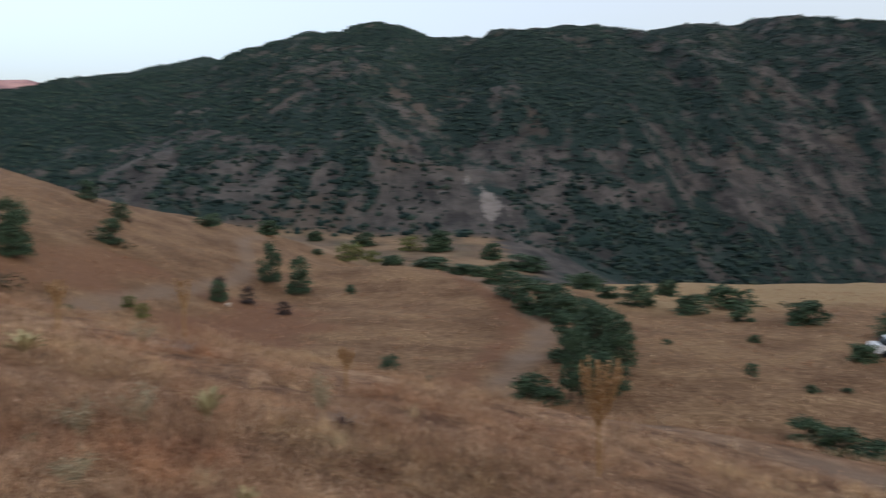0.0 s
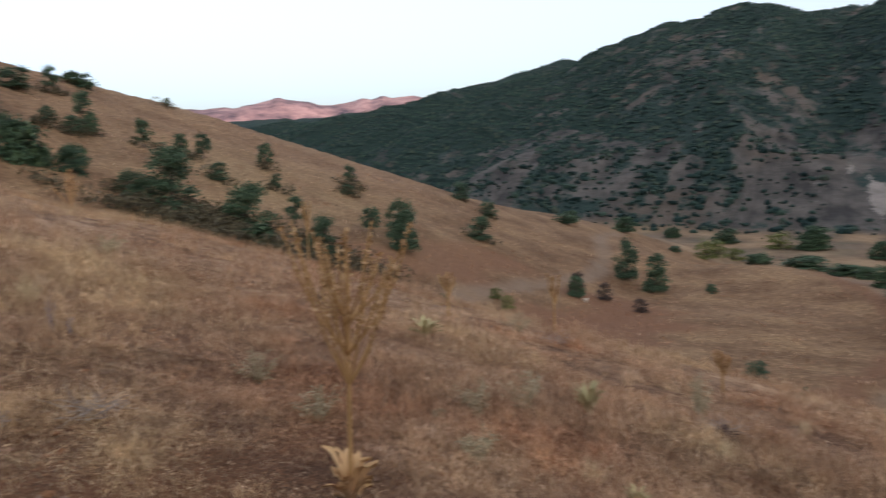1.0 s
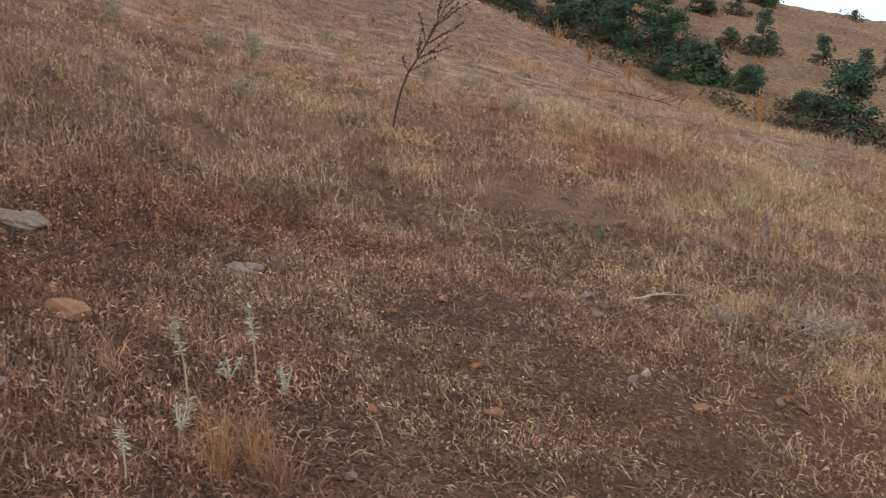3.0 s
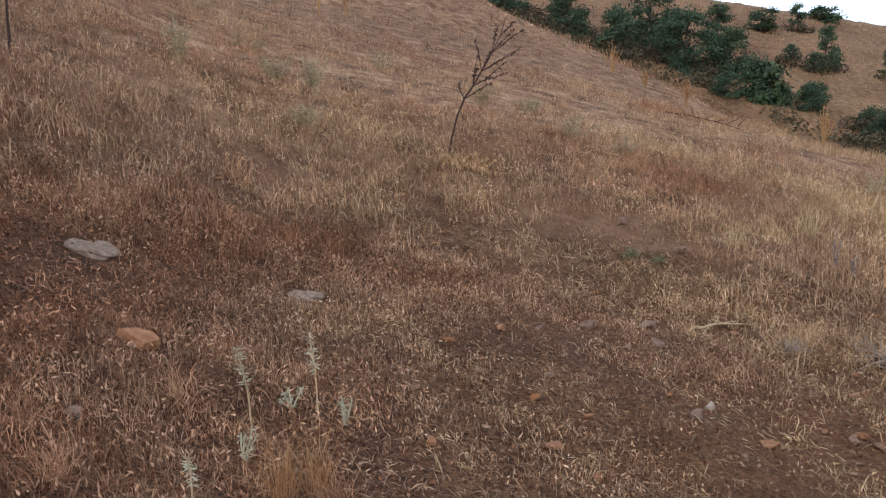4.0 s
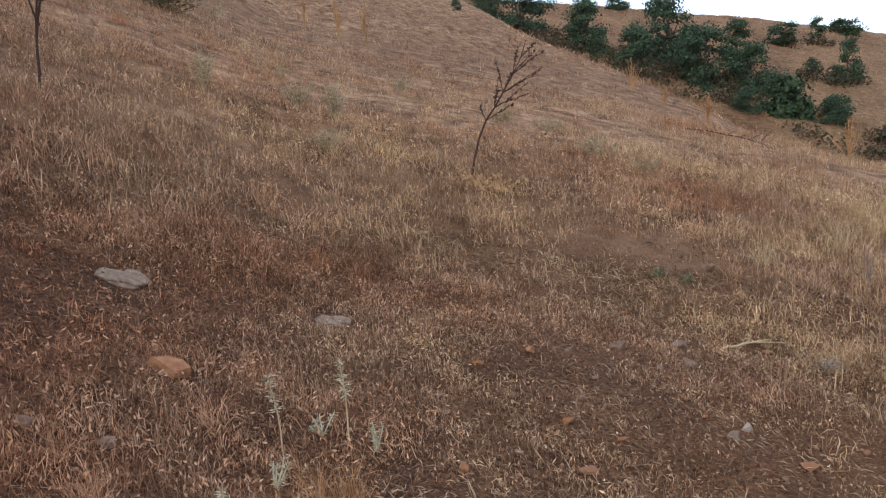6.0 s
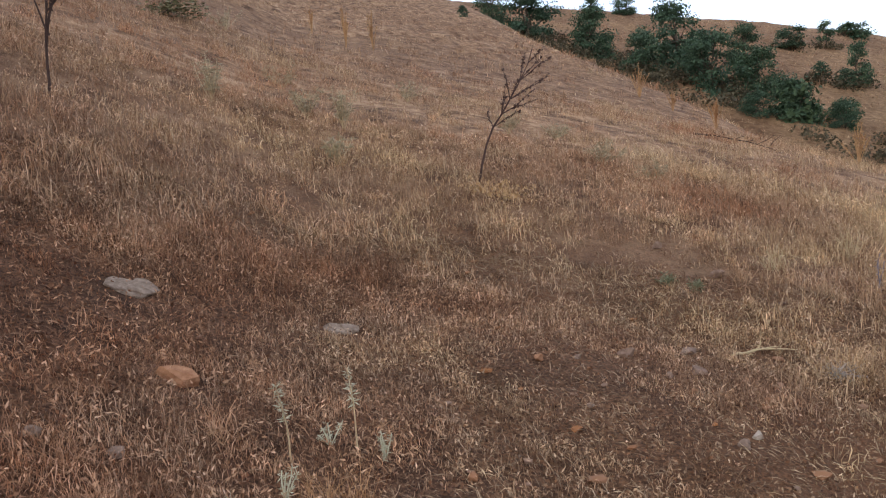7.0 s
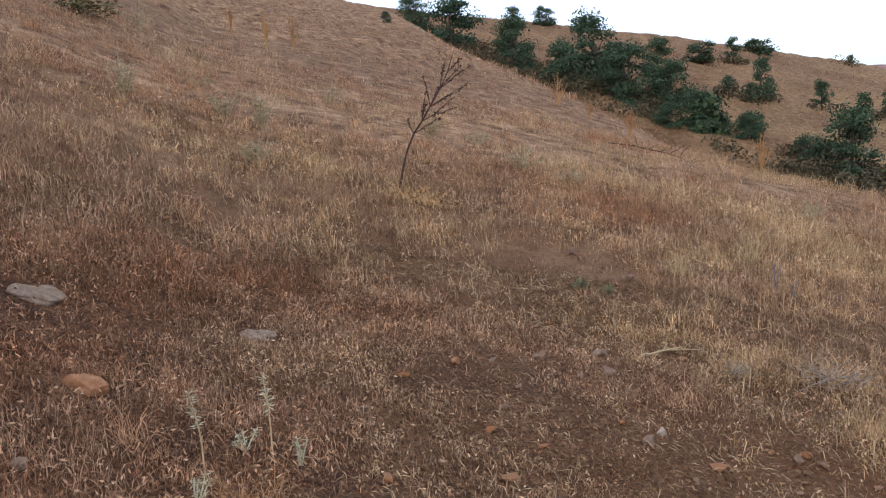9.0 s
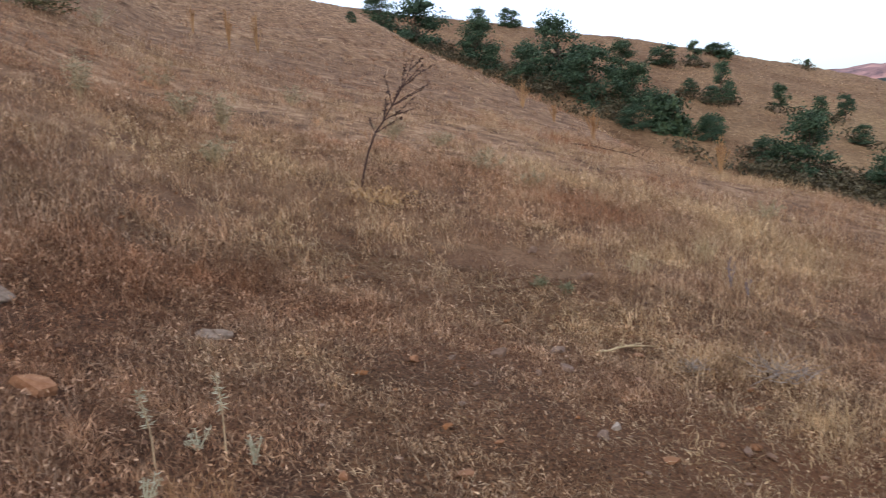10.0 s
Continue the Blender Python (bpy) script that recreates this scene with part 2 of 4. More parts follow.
# ---------------------------------------------------------------- meshes
def sheet(name, v, f, mat, smooth=True):
    me = bpy.data.meshes.new(name)
    v, f = np.asarray(v, np.float32), np.asarray(f, np.int32)
    k = f.shape[1]
    me.vertices.add(len(v))
    me.vertices.foreach_set("co", v.ravel())
    me.loops.add(f.size)
    me.loops.foreach_set("vertex_index", f.ravel())
    me.polygons.add(len(f))
    me.polygons.foreach_set("loop_start", np.arange(0, f.size, k, dtype=np.int32))
    me.update(calc_edges=True)
    me.polygons.foreach_set("use_smooth", np.full(len(f), smooth))
    me.materials.append(mat)
    return me


def layer(me, name, values):
    a = me.attributes.new(name, "FLOAT", "POINT")
    a.data.foreach_set("value", np.asarray(values, np.float32))


# ---------------------------------------------------------------- ground
def near_curve(x, y, pts):
    """The distance to a line through a few places, and how far along it one is, from 0 to 1."""
    pts = np.array(pts, float)
    best, along = np.full(x.shape, 1e9), np.zeros(x.shape)
    for k in range(len(pts) - 1):
        a, d = pts[k], pts[k + 1] - pts[k]
        s = np.clip(((x - a[0]) * d[0] + (y - a[1]) * d[1]) / (d @ d), 0, 1)
        q = np.hypot(x - a[0] - s * d[0], y - a[1] - s * d[1])
        along = np.where(q < best, (k + s) / (len(pts) - 1), along)
        best = np.minimum(q, best)
    return best, along


def rounded(pts, times=3):
    for _ in range(times):
        out = [pts[0]]
        for a, b in zip(pts[:-1], pts[1:]):
            out += [(a[0] * .75 + b[0] * .25, a[1] * .75 + b[1] * .25), (a[0] * .25 + b[0] * .75, a[1] * .25 + b[1] * .75)]
        pts = out + [pts[-1]]
    return pts


FIELD_TRACK = rounded([(0.5, 36), (2.2, 43), (4.9, 51), (8.4, 63), (10.3, 73), (9.6, 84), (6.5, 96), (0, 120)])
LEDGE_TRACK = rounded([(-38, 158), (-36, 132), (-29, 112), (-26.4, 97), (-27, 87), (-28, 74), (-28.4, 66), (-29, 57), (-31, 46)])
BROW_TRACK = rounded([(1.6, 13.0), (2.8, 11.9), (3.9, 10.9), (5.2, 10.2), (7.0, 8.8), (10, 6)])


def on_tracks(x, y):
    """How far a place lies inside the wheel tracks, from 0 to 1."""
    total = 0
    for way, half in ((FIELD_TRACK, 1.9), (LEDGE_TRACK, 1.6), (BROW_TRACK, 1.0)):
        d, _ = near_curve(x, y, way)
        d = d + 0.35 * half * vnoise(x / (half * 1.5), y / (half * 1.5), 3)
        total = np.maximum(total, step((half * 1.1 - d) / (0.75 * half)) * (0.8 + 0.2 * step(np.abs(d / half - 0.5) * 4)))
    return total


AZ = np.radians(np.concatenate([np.arange(-46, 122, 0.3), np.arange(122, 314, 3.0)]))
RINGS = np.concatenate([[0.0], np.geomspace(0.3, 8, 84), np.geomspace(8.1, 175, 205), np.geomspace(178.5, 330, 36), np.geomspace(334, 1050, 130), np.geomspace(1065, 4800, 64)])
rr, aa = np.meshgrid(RINGS, AZ, indexing="ij")
gx, gy = -rr * np.sin(aa), rr * np.cos(aa)
gz = land(gx, gy)
worn = on_tracks(gx, gy)
gz = gz - worn * np.clip(rr / 200, 0.04, 0.2)
na = len(AZ)
CUT = int(np.searchsorted(RINGS, 176))


def rings(i0, i1):
    i, j = np.meshgrid(np.arange(i1 - i0 - 1), np.arange(na), indexing="ij")
    a, b = i * na + j, i * na + (j + 1) % na
    v = np.stack([gx[i0:i1], gy[i0:i1], gz[i0:i1]], -1).reshape(-1, 3)
    return v, np.stack([a, a + na, b + na, b], -1).reshape(-1, 4)


v, f = rings(0, CUT + 1)
me = sheet("ground", v, f, SOIL)
x, y = v[:, 0], v[:, 1]
r = np.hypot(x, y)
layer(me, "track", worn[:CUT + 1].ravel() * 0.95 * (0.75 + 0.5 * fbm(x / 2.2, y / 2.2, 3, 17)))
layer(me, "straw", step((r - 3.2) / 9) * np.clip(0.8 + 0.6 * fbm(x / 9, y / 9, 4, 91), 0, 1))
bank, _ = near_curve(x + 6 + 2 * vnoise(x / 6, y / 6, 8), y, LEDGE_TRACK[40:])
foot, _ = near_curve(x, y, [(-19, 58), (-17, 70), (-19, 80)])
cut, _ = near_curve(x + 2.6, y - 0.8, FIELD_TRACK[:70])
rust = 0.8 * np.exp(-((x + 4.95) ** 2 + (y - 0.95) ** 2) / 0.25) + 0.9 * np.exp(-((x + 2.85) ** 2 + (y - 2.0) ** 2) / 0.5)
layer(me, "red", rust * (0.7 + 0.6 * vnoise(x / 0.3, y / 0.3, 13)) + 0.75 * step((2.2 + vnoise(x / 2, y / 2, 9) - cut) / 1.8) + 0.9 * step((6.0 - bank) / 4) + 0.9 * step((9 + 3 * vnoise(x / 5, y / 5, 6) - foot) / 6) * (r > 30))
upper = step((r - 21 + 2 * vnoise(x / 4, y / 4, 48)) / 4) * step((v[:, 2] - 3) / 2)
layer(me, "sparse", np.maximum(step((y - 16) / 5), 0.12 * upper) * np.clip(1 - 0.25 * step((x + 45) / -20) + 0.2 * fbm(x / 14, y / 14, 3, 45), 0, 1))
straw_flank = 0.6 * bump(x, -55, 16) * bump(y, 68, 18) * np.clip(0.7 + 1.2 * fbm(x / 7, y / 7, 3, 57), 0, 1)
layer(me, "field", straw_flank + step((y - 78 + 5 * vnoise(x / 12, y / 12, 14)) / 14) * step((x - 14) / 14) * 0.95)
tagged(new("ground", me), "dry grassy hillside of reddish soil with a dirt track", "ground", kind="structure")

def scrub_cover(x, y, z):
    """How much of the far hillside is hidden by scrub: nearly all on top, less on the steep bare foot."""
    lean = x + 0.32 * y
    gully = fbm(lean / 46 + 0.5 * vnoise(x / 80, y / 80, 27), y / 330, 4, 81)
    cover = 0.30 + 0.62 * step((z + 8 + 50 * fbm(x / 60, y / 200, 3, 24)) / 55) + 0.6 * gully + 1.15 * fbm(x / 9, y / 15, 3, 83)
    glade = step((fbm(x / 15, y / 34, 3, 84) - 0.22) / 0.12) * (1 - 0.5 * step((x - 60) / 60))
    return np.clip(cover - 0.16 * step((x - 70) / 80) + 0.5 * step((x - 50) / 50) * step((-22 - z) / 20) + 0.35 * step((-x - 150) / 120) - 0.45 * glade, 0, 1)


v, f = rings(CUT, len(RINGS))
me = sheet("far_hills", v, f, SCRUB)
x, y, z = v.T
r = np.hypot(x, y)
layer(me, "scrub", scrub_cover(x, y, z))
streaks = step((vnoise(x / 13, y / 120, 15) - 0.1) * 2) * bump(x, -5, 60) * step((18 - z) / 20)
cliff = bump(x, 25, 7.5) * bump(z, -20, 10) + 0.5 * bump(x, 16 + 0.4 * z, 5) * bump(z, -8, 12) + 0.4 * bump(x, -2, 8) * bump(z, -14, 9)
layer(me, "bare", np.clip(0.8 * cliff + 0.5 * streaks * (0.4 + 0.6 * step(fbm(x / 9, y / 60, 3, 19) * 3)), 0, 1) * (r < 700) * step((y - 335) / 10))
az = np.degrees(np.arctan2(-x, np.maximum(y, 1e-6)))
strip = bump(az, 36, 2.2) * bump(r, 1990 + 30 * vnoise(az, az * 0, 29), 26) + 0.8 * bump(az, 30.6, 0.7) * bump(r, 2010, 24)
layer(me, "field", np.maximum(step((352 - y) / 14) * (x > -330) * step((30 + 6 * vnoise(y / 9, x * 0, 26) - x) / 10) * np.clip(0.75 + fbm(x / 25, y / 25, 3, 28), 0, 1), strip))
layer(me, "slate", 0.3 * step((x - 15 + 60 * vnoise(x / 60, y / 80, 33)) / 60))
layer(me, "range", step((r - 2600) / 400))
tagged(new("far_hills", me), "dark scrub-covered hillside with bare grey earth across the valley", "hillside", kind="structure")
# ---------------------------------------------------------------- trees
def leaf_quads(centres, normals, size, rg):
    """Small bent leaf clumps, two triangles each, at centres, roughly facing normals."""
    k = len(centres)
    n = normals + rg.normal(0, 0.55, (k, 3))
    n /= np.linalg.norm(n, axis=1, keepdims=True)
    t = np.cross(n, rg.normal(0, 1, (k, 3)))
    t /= np.linalg.norm(t, axis=1, keepdims=True) + 1e-9
    b = np.cross(n, t)
    s = size * rg.uniform(0.6, 1.4, (k, 1))
    w = s * rg.uniform(0.45, 0.8, (k, 1))
    v = np.stack([centres - t * s, centres - b * w + n * s * 0.15, centres + t * s, centres + b * w + n * s * 0.15], 1)
    return v.reshape(-1, 3), np.arange(4 * k).reshape(-1, 4)


def tube(path, radii, sides=6):
    """A tapered limb along a path."""
    path = np.asarray(path, float)
    v, f = [], []
    for i, (p, r) in enumerate(zip(path, radii)):
        d = path[min(i + 1, len(path) - 1)] - path[max(i - 1, 0)]
        d = d / (np.linalg.norm(d) + 1e-9)
        a = np.cross(d, (0.31, 0.17, 0.93) if abs(d[2]) < 0.9 else (1, 0.2, 0))
        a /= np.linalg.norm(a)
        b = np.cross(d, a)
        for s in range(sides):
            w = 2 * math.pi * s / sides
            v.append(p + r * (math.cos(w) * a + math.sin(w) * b))
        if i:
            o = (i - 1) * sides
            f += [(o + s, o + (s + 1) % sides, o + sides + (s + 1) % sides, o + sides + s) for s in range(sides)]
    return v, f


def join(pieces):
    v, f, o = [], [], 0
    for a, b in pieces:
        v.append(np.asarray(a, float))
        f.append(np.asarray(b, int) + o)
        o += len(a)
    return np.concatenate(v), np.concatenate(f)


def tree_meshes(seed, height, spread, trunk, leaf, leaves, mat, low=0.25):
    """Trunk with limbs, and a crown of leaf clumps in uneven lobes with gaps between them."""
    rg = np.random.default_rng(seed)
    lean = rg.normal(0, 0.05, 2)
    stem = [np.array([lean[0] * h * 2, lean[1] * h * 2, h * height]) + np.append(rg.normal(0, 0.02 * height, 2), 0) * (h > 0) for h in (0, 0.15, 0.3, 0.5, 0.75)]
    stem[0][2] = -0.25
    wood = [tube(stem, [trunk * k for k in (1.25, 1, 0.85, 0.6, 0.25)])]
    lobes, level = [], rg.permutation(np.linspace(0, 1, 30))
    for k in range(rg.integers(22, 29)):
        h = low + (0.93 - low) * level[k]
        w = spread * 0.5 * (0.35 + 0.75 * math.sin(math.pi * min(1, max(0.05, (h - low * 0.6) / (1.05 - low * 0.6))) ** 0.8))
        if low < 0.1:
            w = spread * 0.46 * math.sqrt(max(0.12, 1 - (1.85 * (h - 0.42)) ** 2))
        a = k * 2.4 + rg.uniform(-0.5, 0.5)
        c = np.array([math.cos(a) * w * rg.uniform(0.2, 0.82), math.sin(a) * w * rg.uniform(0.2, 0.82), h * height])
        lobes.append((c, spread * rg.uniform(0.13, 0.22)))
        s = stem[2] if h < 0.5 else stem[3]
        wood.append(tube([s, (s + c) / 2 + (0, 0, -0.03 * height), c], [trunk * 0.4, trunk * 0.25, trunk * 0.08], 4))
    if low < 0.1:      # a skirt of foliage down to the ground
        lobes += [(np.array([math.cos(a) * 0.27 * spread, math.sin(a) * 0.27 * spread, 0.10 * height]), spread * 0.16) for a in np.arange(8) * 0.785 + rg.uniform(0, 0.7)]
    top = 0.85 if low < 0.1 else 0.93
    lobes.append((np.array([lean[0] * 2 * height, lean[1] * 2 * height, top * height]), spread * (1.1 - top) * 0.9))
    cs, ns = [], []
    per = leaves // len(lobes)
    for c, rad in lobes:
        d = rg.normal(0, 1, (per, 3))
        d /= np.linalg.norm(d, axis=1, keepdims=True)
        d[:, 2] = np.where(d[:, 2] < -0.3, -d[:, 2] * 0.5, d[:, 2])
        rad3 = rad * np.array([1.05, 1.05, 1.05])
        cs.append(c + d * rad3 * rg.uniform(0.45, 1.1, (per, 1)))
        ns.append(d)
    crown = leaf_quads(np.concatenate(cs), np.concatenate(ns), leaf, rg)
    return sheet("trunk", *join(wood), BARK), sheet("crown", *crown, mat, False)


def plant_tree(name, meshes, place, scale, turn, label, category, group="", sink=0.0):
    x, y = place
    e = new(name)
    e.matrix_world = Matrix.LocRotScale((x, y, float(land(x, y)) - sink), Euler((0, 0, turn)), Vector(scale))
    for part_name, me in zip(("trunk", "crown"), meshes):
        o = new(part_name, me)
        o.parent = e
    return tagged(e, label, category, group)
# ---------------------------------------------------------------- trees and bushes: place, height, width
GULLY_TREES = [
    (-89.2, 22.4, 4.3, 4.2), (-85.5, 25.7, 4.2, 7.4), (-77.9, 30.6, 4.2, 5.7), (-73.4, 37.5, 5.5, 6.8), (-70.9, 32.7, 3.3, 5.3),
    (-65.6, 36.6, 4.3, 6.2), (-74.3, 45.4, 3.5, 3.9), (-63.5, 40.4, 3.6, 5.1), (-57.1, 39.2, 2.6, 4.7), (-55, 42.1, 1.8, 3.1),
    (-57.4, 35.9, 1.6, 3), (-47.2, 44.5, 4.1, 5.4), (-57, 39.1, 2.4, 5.2), (-57.3, 43.8, 1.1, 3), (-49.5, 43, 1.8, 2.9),
    (-42.8, 48.7, 3.2, 4.6), (-37, 50.8, 2.8, 2.8), (-43.5, 56.1, 2.3, 2.1), (-41.5, 66, 2.3, 2.3), (-39.9, 69.3, 3.6, 3.6),
    (-40.1, 46.5, 1.1, 3.9),
]
HILL_TREES = [
    (-104.8, 41, 2.1, 3), (-104.7, 45.2, 2.5, 2.6), (-104.2, 46.3, 2.4, 2.6), (-57.9, 12.2, 0.9, 0.9), (-83.6, 57.3, 2.5, 4.2),
    (-84.2, 62.4, 2.9, 2.4), (-67.1, 53.2, 4.2, 2.7), (-66.3, 51.1, 1.7, 2.2), (-68.7, 50.2, 1.9, 1.8), (-64.9, 58.4, 2.8, 2.1),
    (-63.3, 62, 2.2, 2), (-62.9, 65, 2.7, 2), (-61, 73.3, 2.9, 2.1), (-56.6, 85.2, 2.6, 1.8), (-55.6, 59.4, 1.8, 2.4),
    (-38.2, 86, 2.8, 3.4), (-45.9, 106.8, 2.3, 3), (-53.9, 113.9, 2.8, 4), (-93.8, 73.7, 1.6, 5.4), (-53.6, 66.1, 1.9, 1.3),
    (-53.4, 79.6, 1.4, 1.8), (-89.6, 85.9, 1.3, 1.1),
]
SPUR_BUSHES = [
    (-23, 99.3, 5.3, 3.3), (-18.6, 95.6, 4.5, 3.7), (-23.8, 78.6, 2.2, 2.3),
    (-11.8, 95.2, 0.7, 1.6), (-3.7, 50.8, 1, 1.7), (-37.3, 65, 3.9, 3.4),
    (-0.9, 46.8, 0.4, 0.8), (-27.9, 54.6, 0.7, 1.5), (-12.2, 97.6, 0.7, 1.5),
]
TRACK_BUSHES = [
    (8.5, 89, 3.0, 4.8), (11.8, 78.8, 3.2, 4.8), (12.7, 64.6, 3.3, 4.2), (8.7, 52.3, 3.4, 3.0), (12.6, 57.6, 3.2, 3.6),
    (9, 42, 2.4, 2.4), (11.8, 48.2, 2.5, 2.2), (5.9, 40.1, 0.9, 1.9), (5.6, 111.2, 1.7, 4.2), (8.2, 45.2, 3.2, 2.4),
    (7.2, 99.1, 2.3, 4.5), (10.5, 82.8, 3, 5.8), (13.1, 75.9, 2.5, 4.7), (10.1, 48.5, 4.3, 3.5), (7.1, 40.7, 3.6, 1.6),
]
FIELD_BUSHES = [
    (12.2, 51.6, 3.2, 2.1), (7.6, 40, 2.4, 1.9), (5, 41.3, 1.3, 2.8), (10.4, 43.3, 1.4, 1.7), (22.5, 85.4, 2.2, 4.7),
    (30.3, 100.4, 1.9, 4.4), (27.2, 81.3, 1.8, 4.7), (33.4, 86.6, 2.1, 7.8), (30.2, 74.9, 1.2, 2.8), (35.8, 73, 2, 4.9),
    (26.3, 62.2, 0.6, 1.2), (21.7, 43, 0.4, 1), (23.7, 42.8, 0.3, 0.8), (19.6, 46.5, 1, 0.9), (17.3, 31.5, 1.1, 2.6),
    (17.8, 29.9, 1.1, 2.2), (16.8, 33.4, 1, 2.1), (30.3, 53, 1.15, 2.9), (39.5, 64.5, 2.3, 3.6), (21.6, 115.7, 1.8, 8.1), (18.5, 60.8, 0.4, 1),
]
VALLEY_BUSHES = [
    (-38.1, 163.1, 3.3, 6.3), (-55.9, 327.1, 3.8, 8.5), (-32.3, 306.9, 5.5, 12.8), (-12.6, 289.4, 5.6, 13.1), (-1, 288.9, 7.9, 13.1),
    (-22.2, 170.8, 4, 6.5), (-18.9, 199.8, 3.1, 6.8), (-13.5, 203.6, 3.7, 8), (-3.6, 233, 3.7, 16.8), (17.3, 265, 5.5, 9.7),
    (-3, 285.7, 5.6, 11.2), (-22, 188.9, 4, 7.9), (-14.6, 204.3, 3.1, 6.8), (27, 244.1, 4.7, 20.5), (-55.9, 330.3, 4, 7.6),
    (-42.5, 134.7, 1.7, 5.3), (-27.4, 162.8, 1.2, 3.7), (-44, 142.8, 2.2, 4.5), (20, 102.7, 2.2, 5.6), (20.6, 92.8, 1.4, 3.6),
    (6.2, 225.4, 2.8, 12),
]

# crowns of unit size, to be scaled to each plant's own height and width
OAKS = [tree_meshes(100 + k, 1.0, 1.0, 0.03, 0.0185, 8400, OAK_LEAF, 0.05) for k in range(5)]
SAPLINGS = [tree_meshes(200 + k, 1.0, 1.0, 0.03, 0.036, 1300, OAK_LEAF, 0.26) for k in range(4)]
ROUND_OAKS = [tree_meshes(110 + k, 1.0, 1.0, 0.03, 0.029, 3000, OAK_LEAF, 0.05) for k in range(4)]
SHRUBS = [tree_meshes(300 + k, 1.0, 1.0, 0.03, 0.036, 2700, BUSH_LEAF, 0.06) for k in range(4)]
WILLOWS = [tree_meshes(400 + k, 1.0, 1.0, 0.03, 0.035, 1100, LIME_LEAF, 0.08) for k in range(2)]


def set_tree(name, k, x, y, h, w, label, category, group, rounder=1.0):
    """Wide low crowns are bushes; the others grow from deeper in the ground if they are wider than tall."""
    tall = max(h, rounder * w)
    kind = SAPLINGS[k % 4] if w < 2.6 and h > w else SHRUBS[k % 4] if h < 0.55 * w else OAKS[k % 5] if group == "trees in the gully" else ROUND_OAKS[k % 4]
    plant_tree(name, kind, (x, y), (w * 1.08, w * 1.08, tall * 1.05), 1.3 * k, label, category, group, tall - h + 0.05)


for k, (x, y, h, w) in enumerate(GULLY_TREES):
    big = w > 3.5
    set_tree("oak_tree" if big else "oak_bush", k, x, y, h * 1.1, w * 1.05, "broad dark green oak tree standing in the gully" if big else "low dark green oak bush in the gully",
             "tree" if big else "bush", "trees in the gully")
for k, (x, y, h, w) in enumerate(HILL_TREES):
    set_tree("young_oak_tree", k, x, y, h, w, "small upright green oak tree on the dry slope", "tree", "trees on the dry slope", 0.6)
BARE_BUSH = leaf_material("leafless_bush", (0.035, 0.026, 0.028), (0.085, 0.062, 0.058))
DEAD = [tree_meshes(500 + k, 1.0, 1.0, 0.03, 0.03, 1500, BARE_BUSH, 0.04) for k in range(2)]
FRESH = [tree_meshes(520, 1.0, 1.0, 0.03, 0.035, 1300, LIME_LEAF, 0.04)]
for k, (x, y, h, w) in enumerate(((-21.6, 82.0, 2.0, 2.2), (-16.7, 78.0, 1.5, 2.0), (-24.2, 80.0, 2.4, 2.4))):
    plant_tree("leafless_bush", DEAD[k % 2], (x, y), (w, w, h), 1.1 * k, "dark leafless bush below the dirt track", "bush", "leafless bushes", 0.05)
for k, (x, y, h, w) in enumerate(((-25.0, 61.5, 1.2, 1.7), (-26.8, 63.2, 1.0, 1.5))):
    plant_tree("fresh_green_bush", FRESH[0], (x, y), (w, w, h), 2.1 * k, "small bright green bush below the dirt track", "bush", "fresh green bushes", 0.05)
for k, (x, y, h, w) in enumerate(SPUR_BUSHES):
    set_tree("round_bush", k, x, y, h, w, "round dark green bush beside the dirt track", "bush", "bushes by the track", 0.7)
for k, (x, y, h, w) in enumerate(TRACK_BUSHES + FIELD_BUSHES):
    set_tree("field_bush", k, x, y, h, w, "dense green bush on the dry field", "bush", "bushes on the field", 0.6)
for k, (x, y, h, w) in enumerate(VALLEY_BUSHES):
    lime = k in (3, 5, 6, 11)
    plant_tree("willow_bush" if lime else "valley_bush", WILLOWS[k % 2] if lime else SHRUBS[k % 4], (x, y), (w, w, h), 0.9 * k,
               "yellow-green willow bush on the valley floor" if lime else "dark green bush on the valley floor", "bush", "bushes on the valley floor", 0.05)


# ---------------------------------------------------------------- brush along the gully
def gully_brush(count, seed):
    rg = np.random.default_rng(seed)
    line = np.array([(-90, 20), (-72, 30), (-58, 36.5), (-50, 39.5), (-44, 42.5), (-38, 46.5), (-33, 50)])
    u = rg.uniform(0, len(line) - 1.001, count)
    i = u.astype(int)
    c = line[i] + (u - i)[:, None] * (line[i + 1] - line[i]) + rg.normal(0, 2.2, (count, 2)) + (-1.5, 1.5)
    slope = np.array([(x, y) for x, y, h, w in HILL_TREES if y > 50])
    c = np.concatenate([c[vnoise(c[:, 0] / 5, c[:, 1] / 5, 44) > -0.35], slope[rg.integers(0, len(slope), count // 7)] + rg.normal(0, 0.8, (count // 7, 2))])
    n, size = 46, rg.uniform(0.4, 1.2, (len(c), 1, 1))
    d = rg.normal(0, 1, (len(c), n, 3))
    d /= np.linalg.norm(d, axis=2, keepdims=True)
    p = np.concatenate([c, land(c[:, 0], c[:, 1])[:, None]], 1)[:, None] + d * size * (1, 1, 0.8) + (0, 0, 0.3)
    return leaf_quads(p.reshape(-1, 3), d.reshape(-1, 3), 0.13, rg)


tagged(new("gully_undergrowth", sheet("gully_undergrowth", *gully_brush(1150, 9), BRUSH_LEAF, False)), "brown and olive brush filling the gully", "undergrowth", kind="stuff")


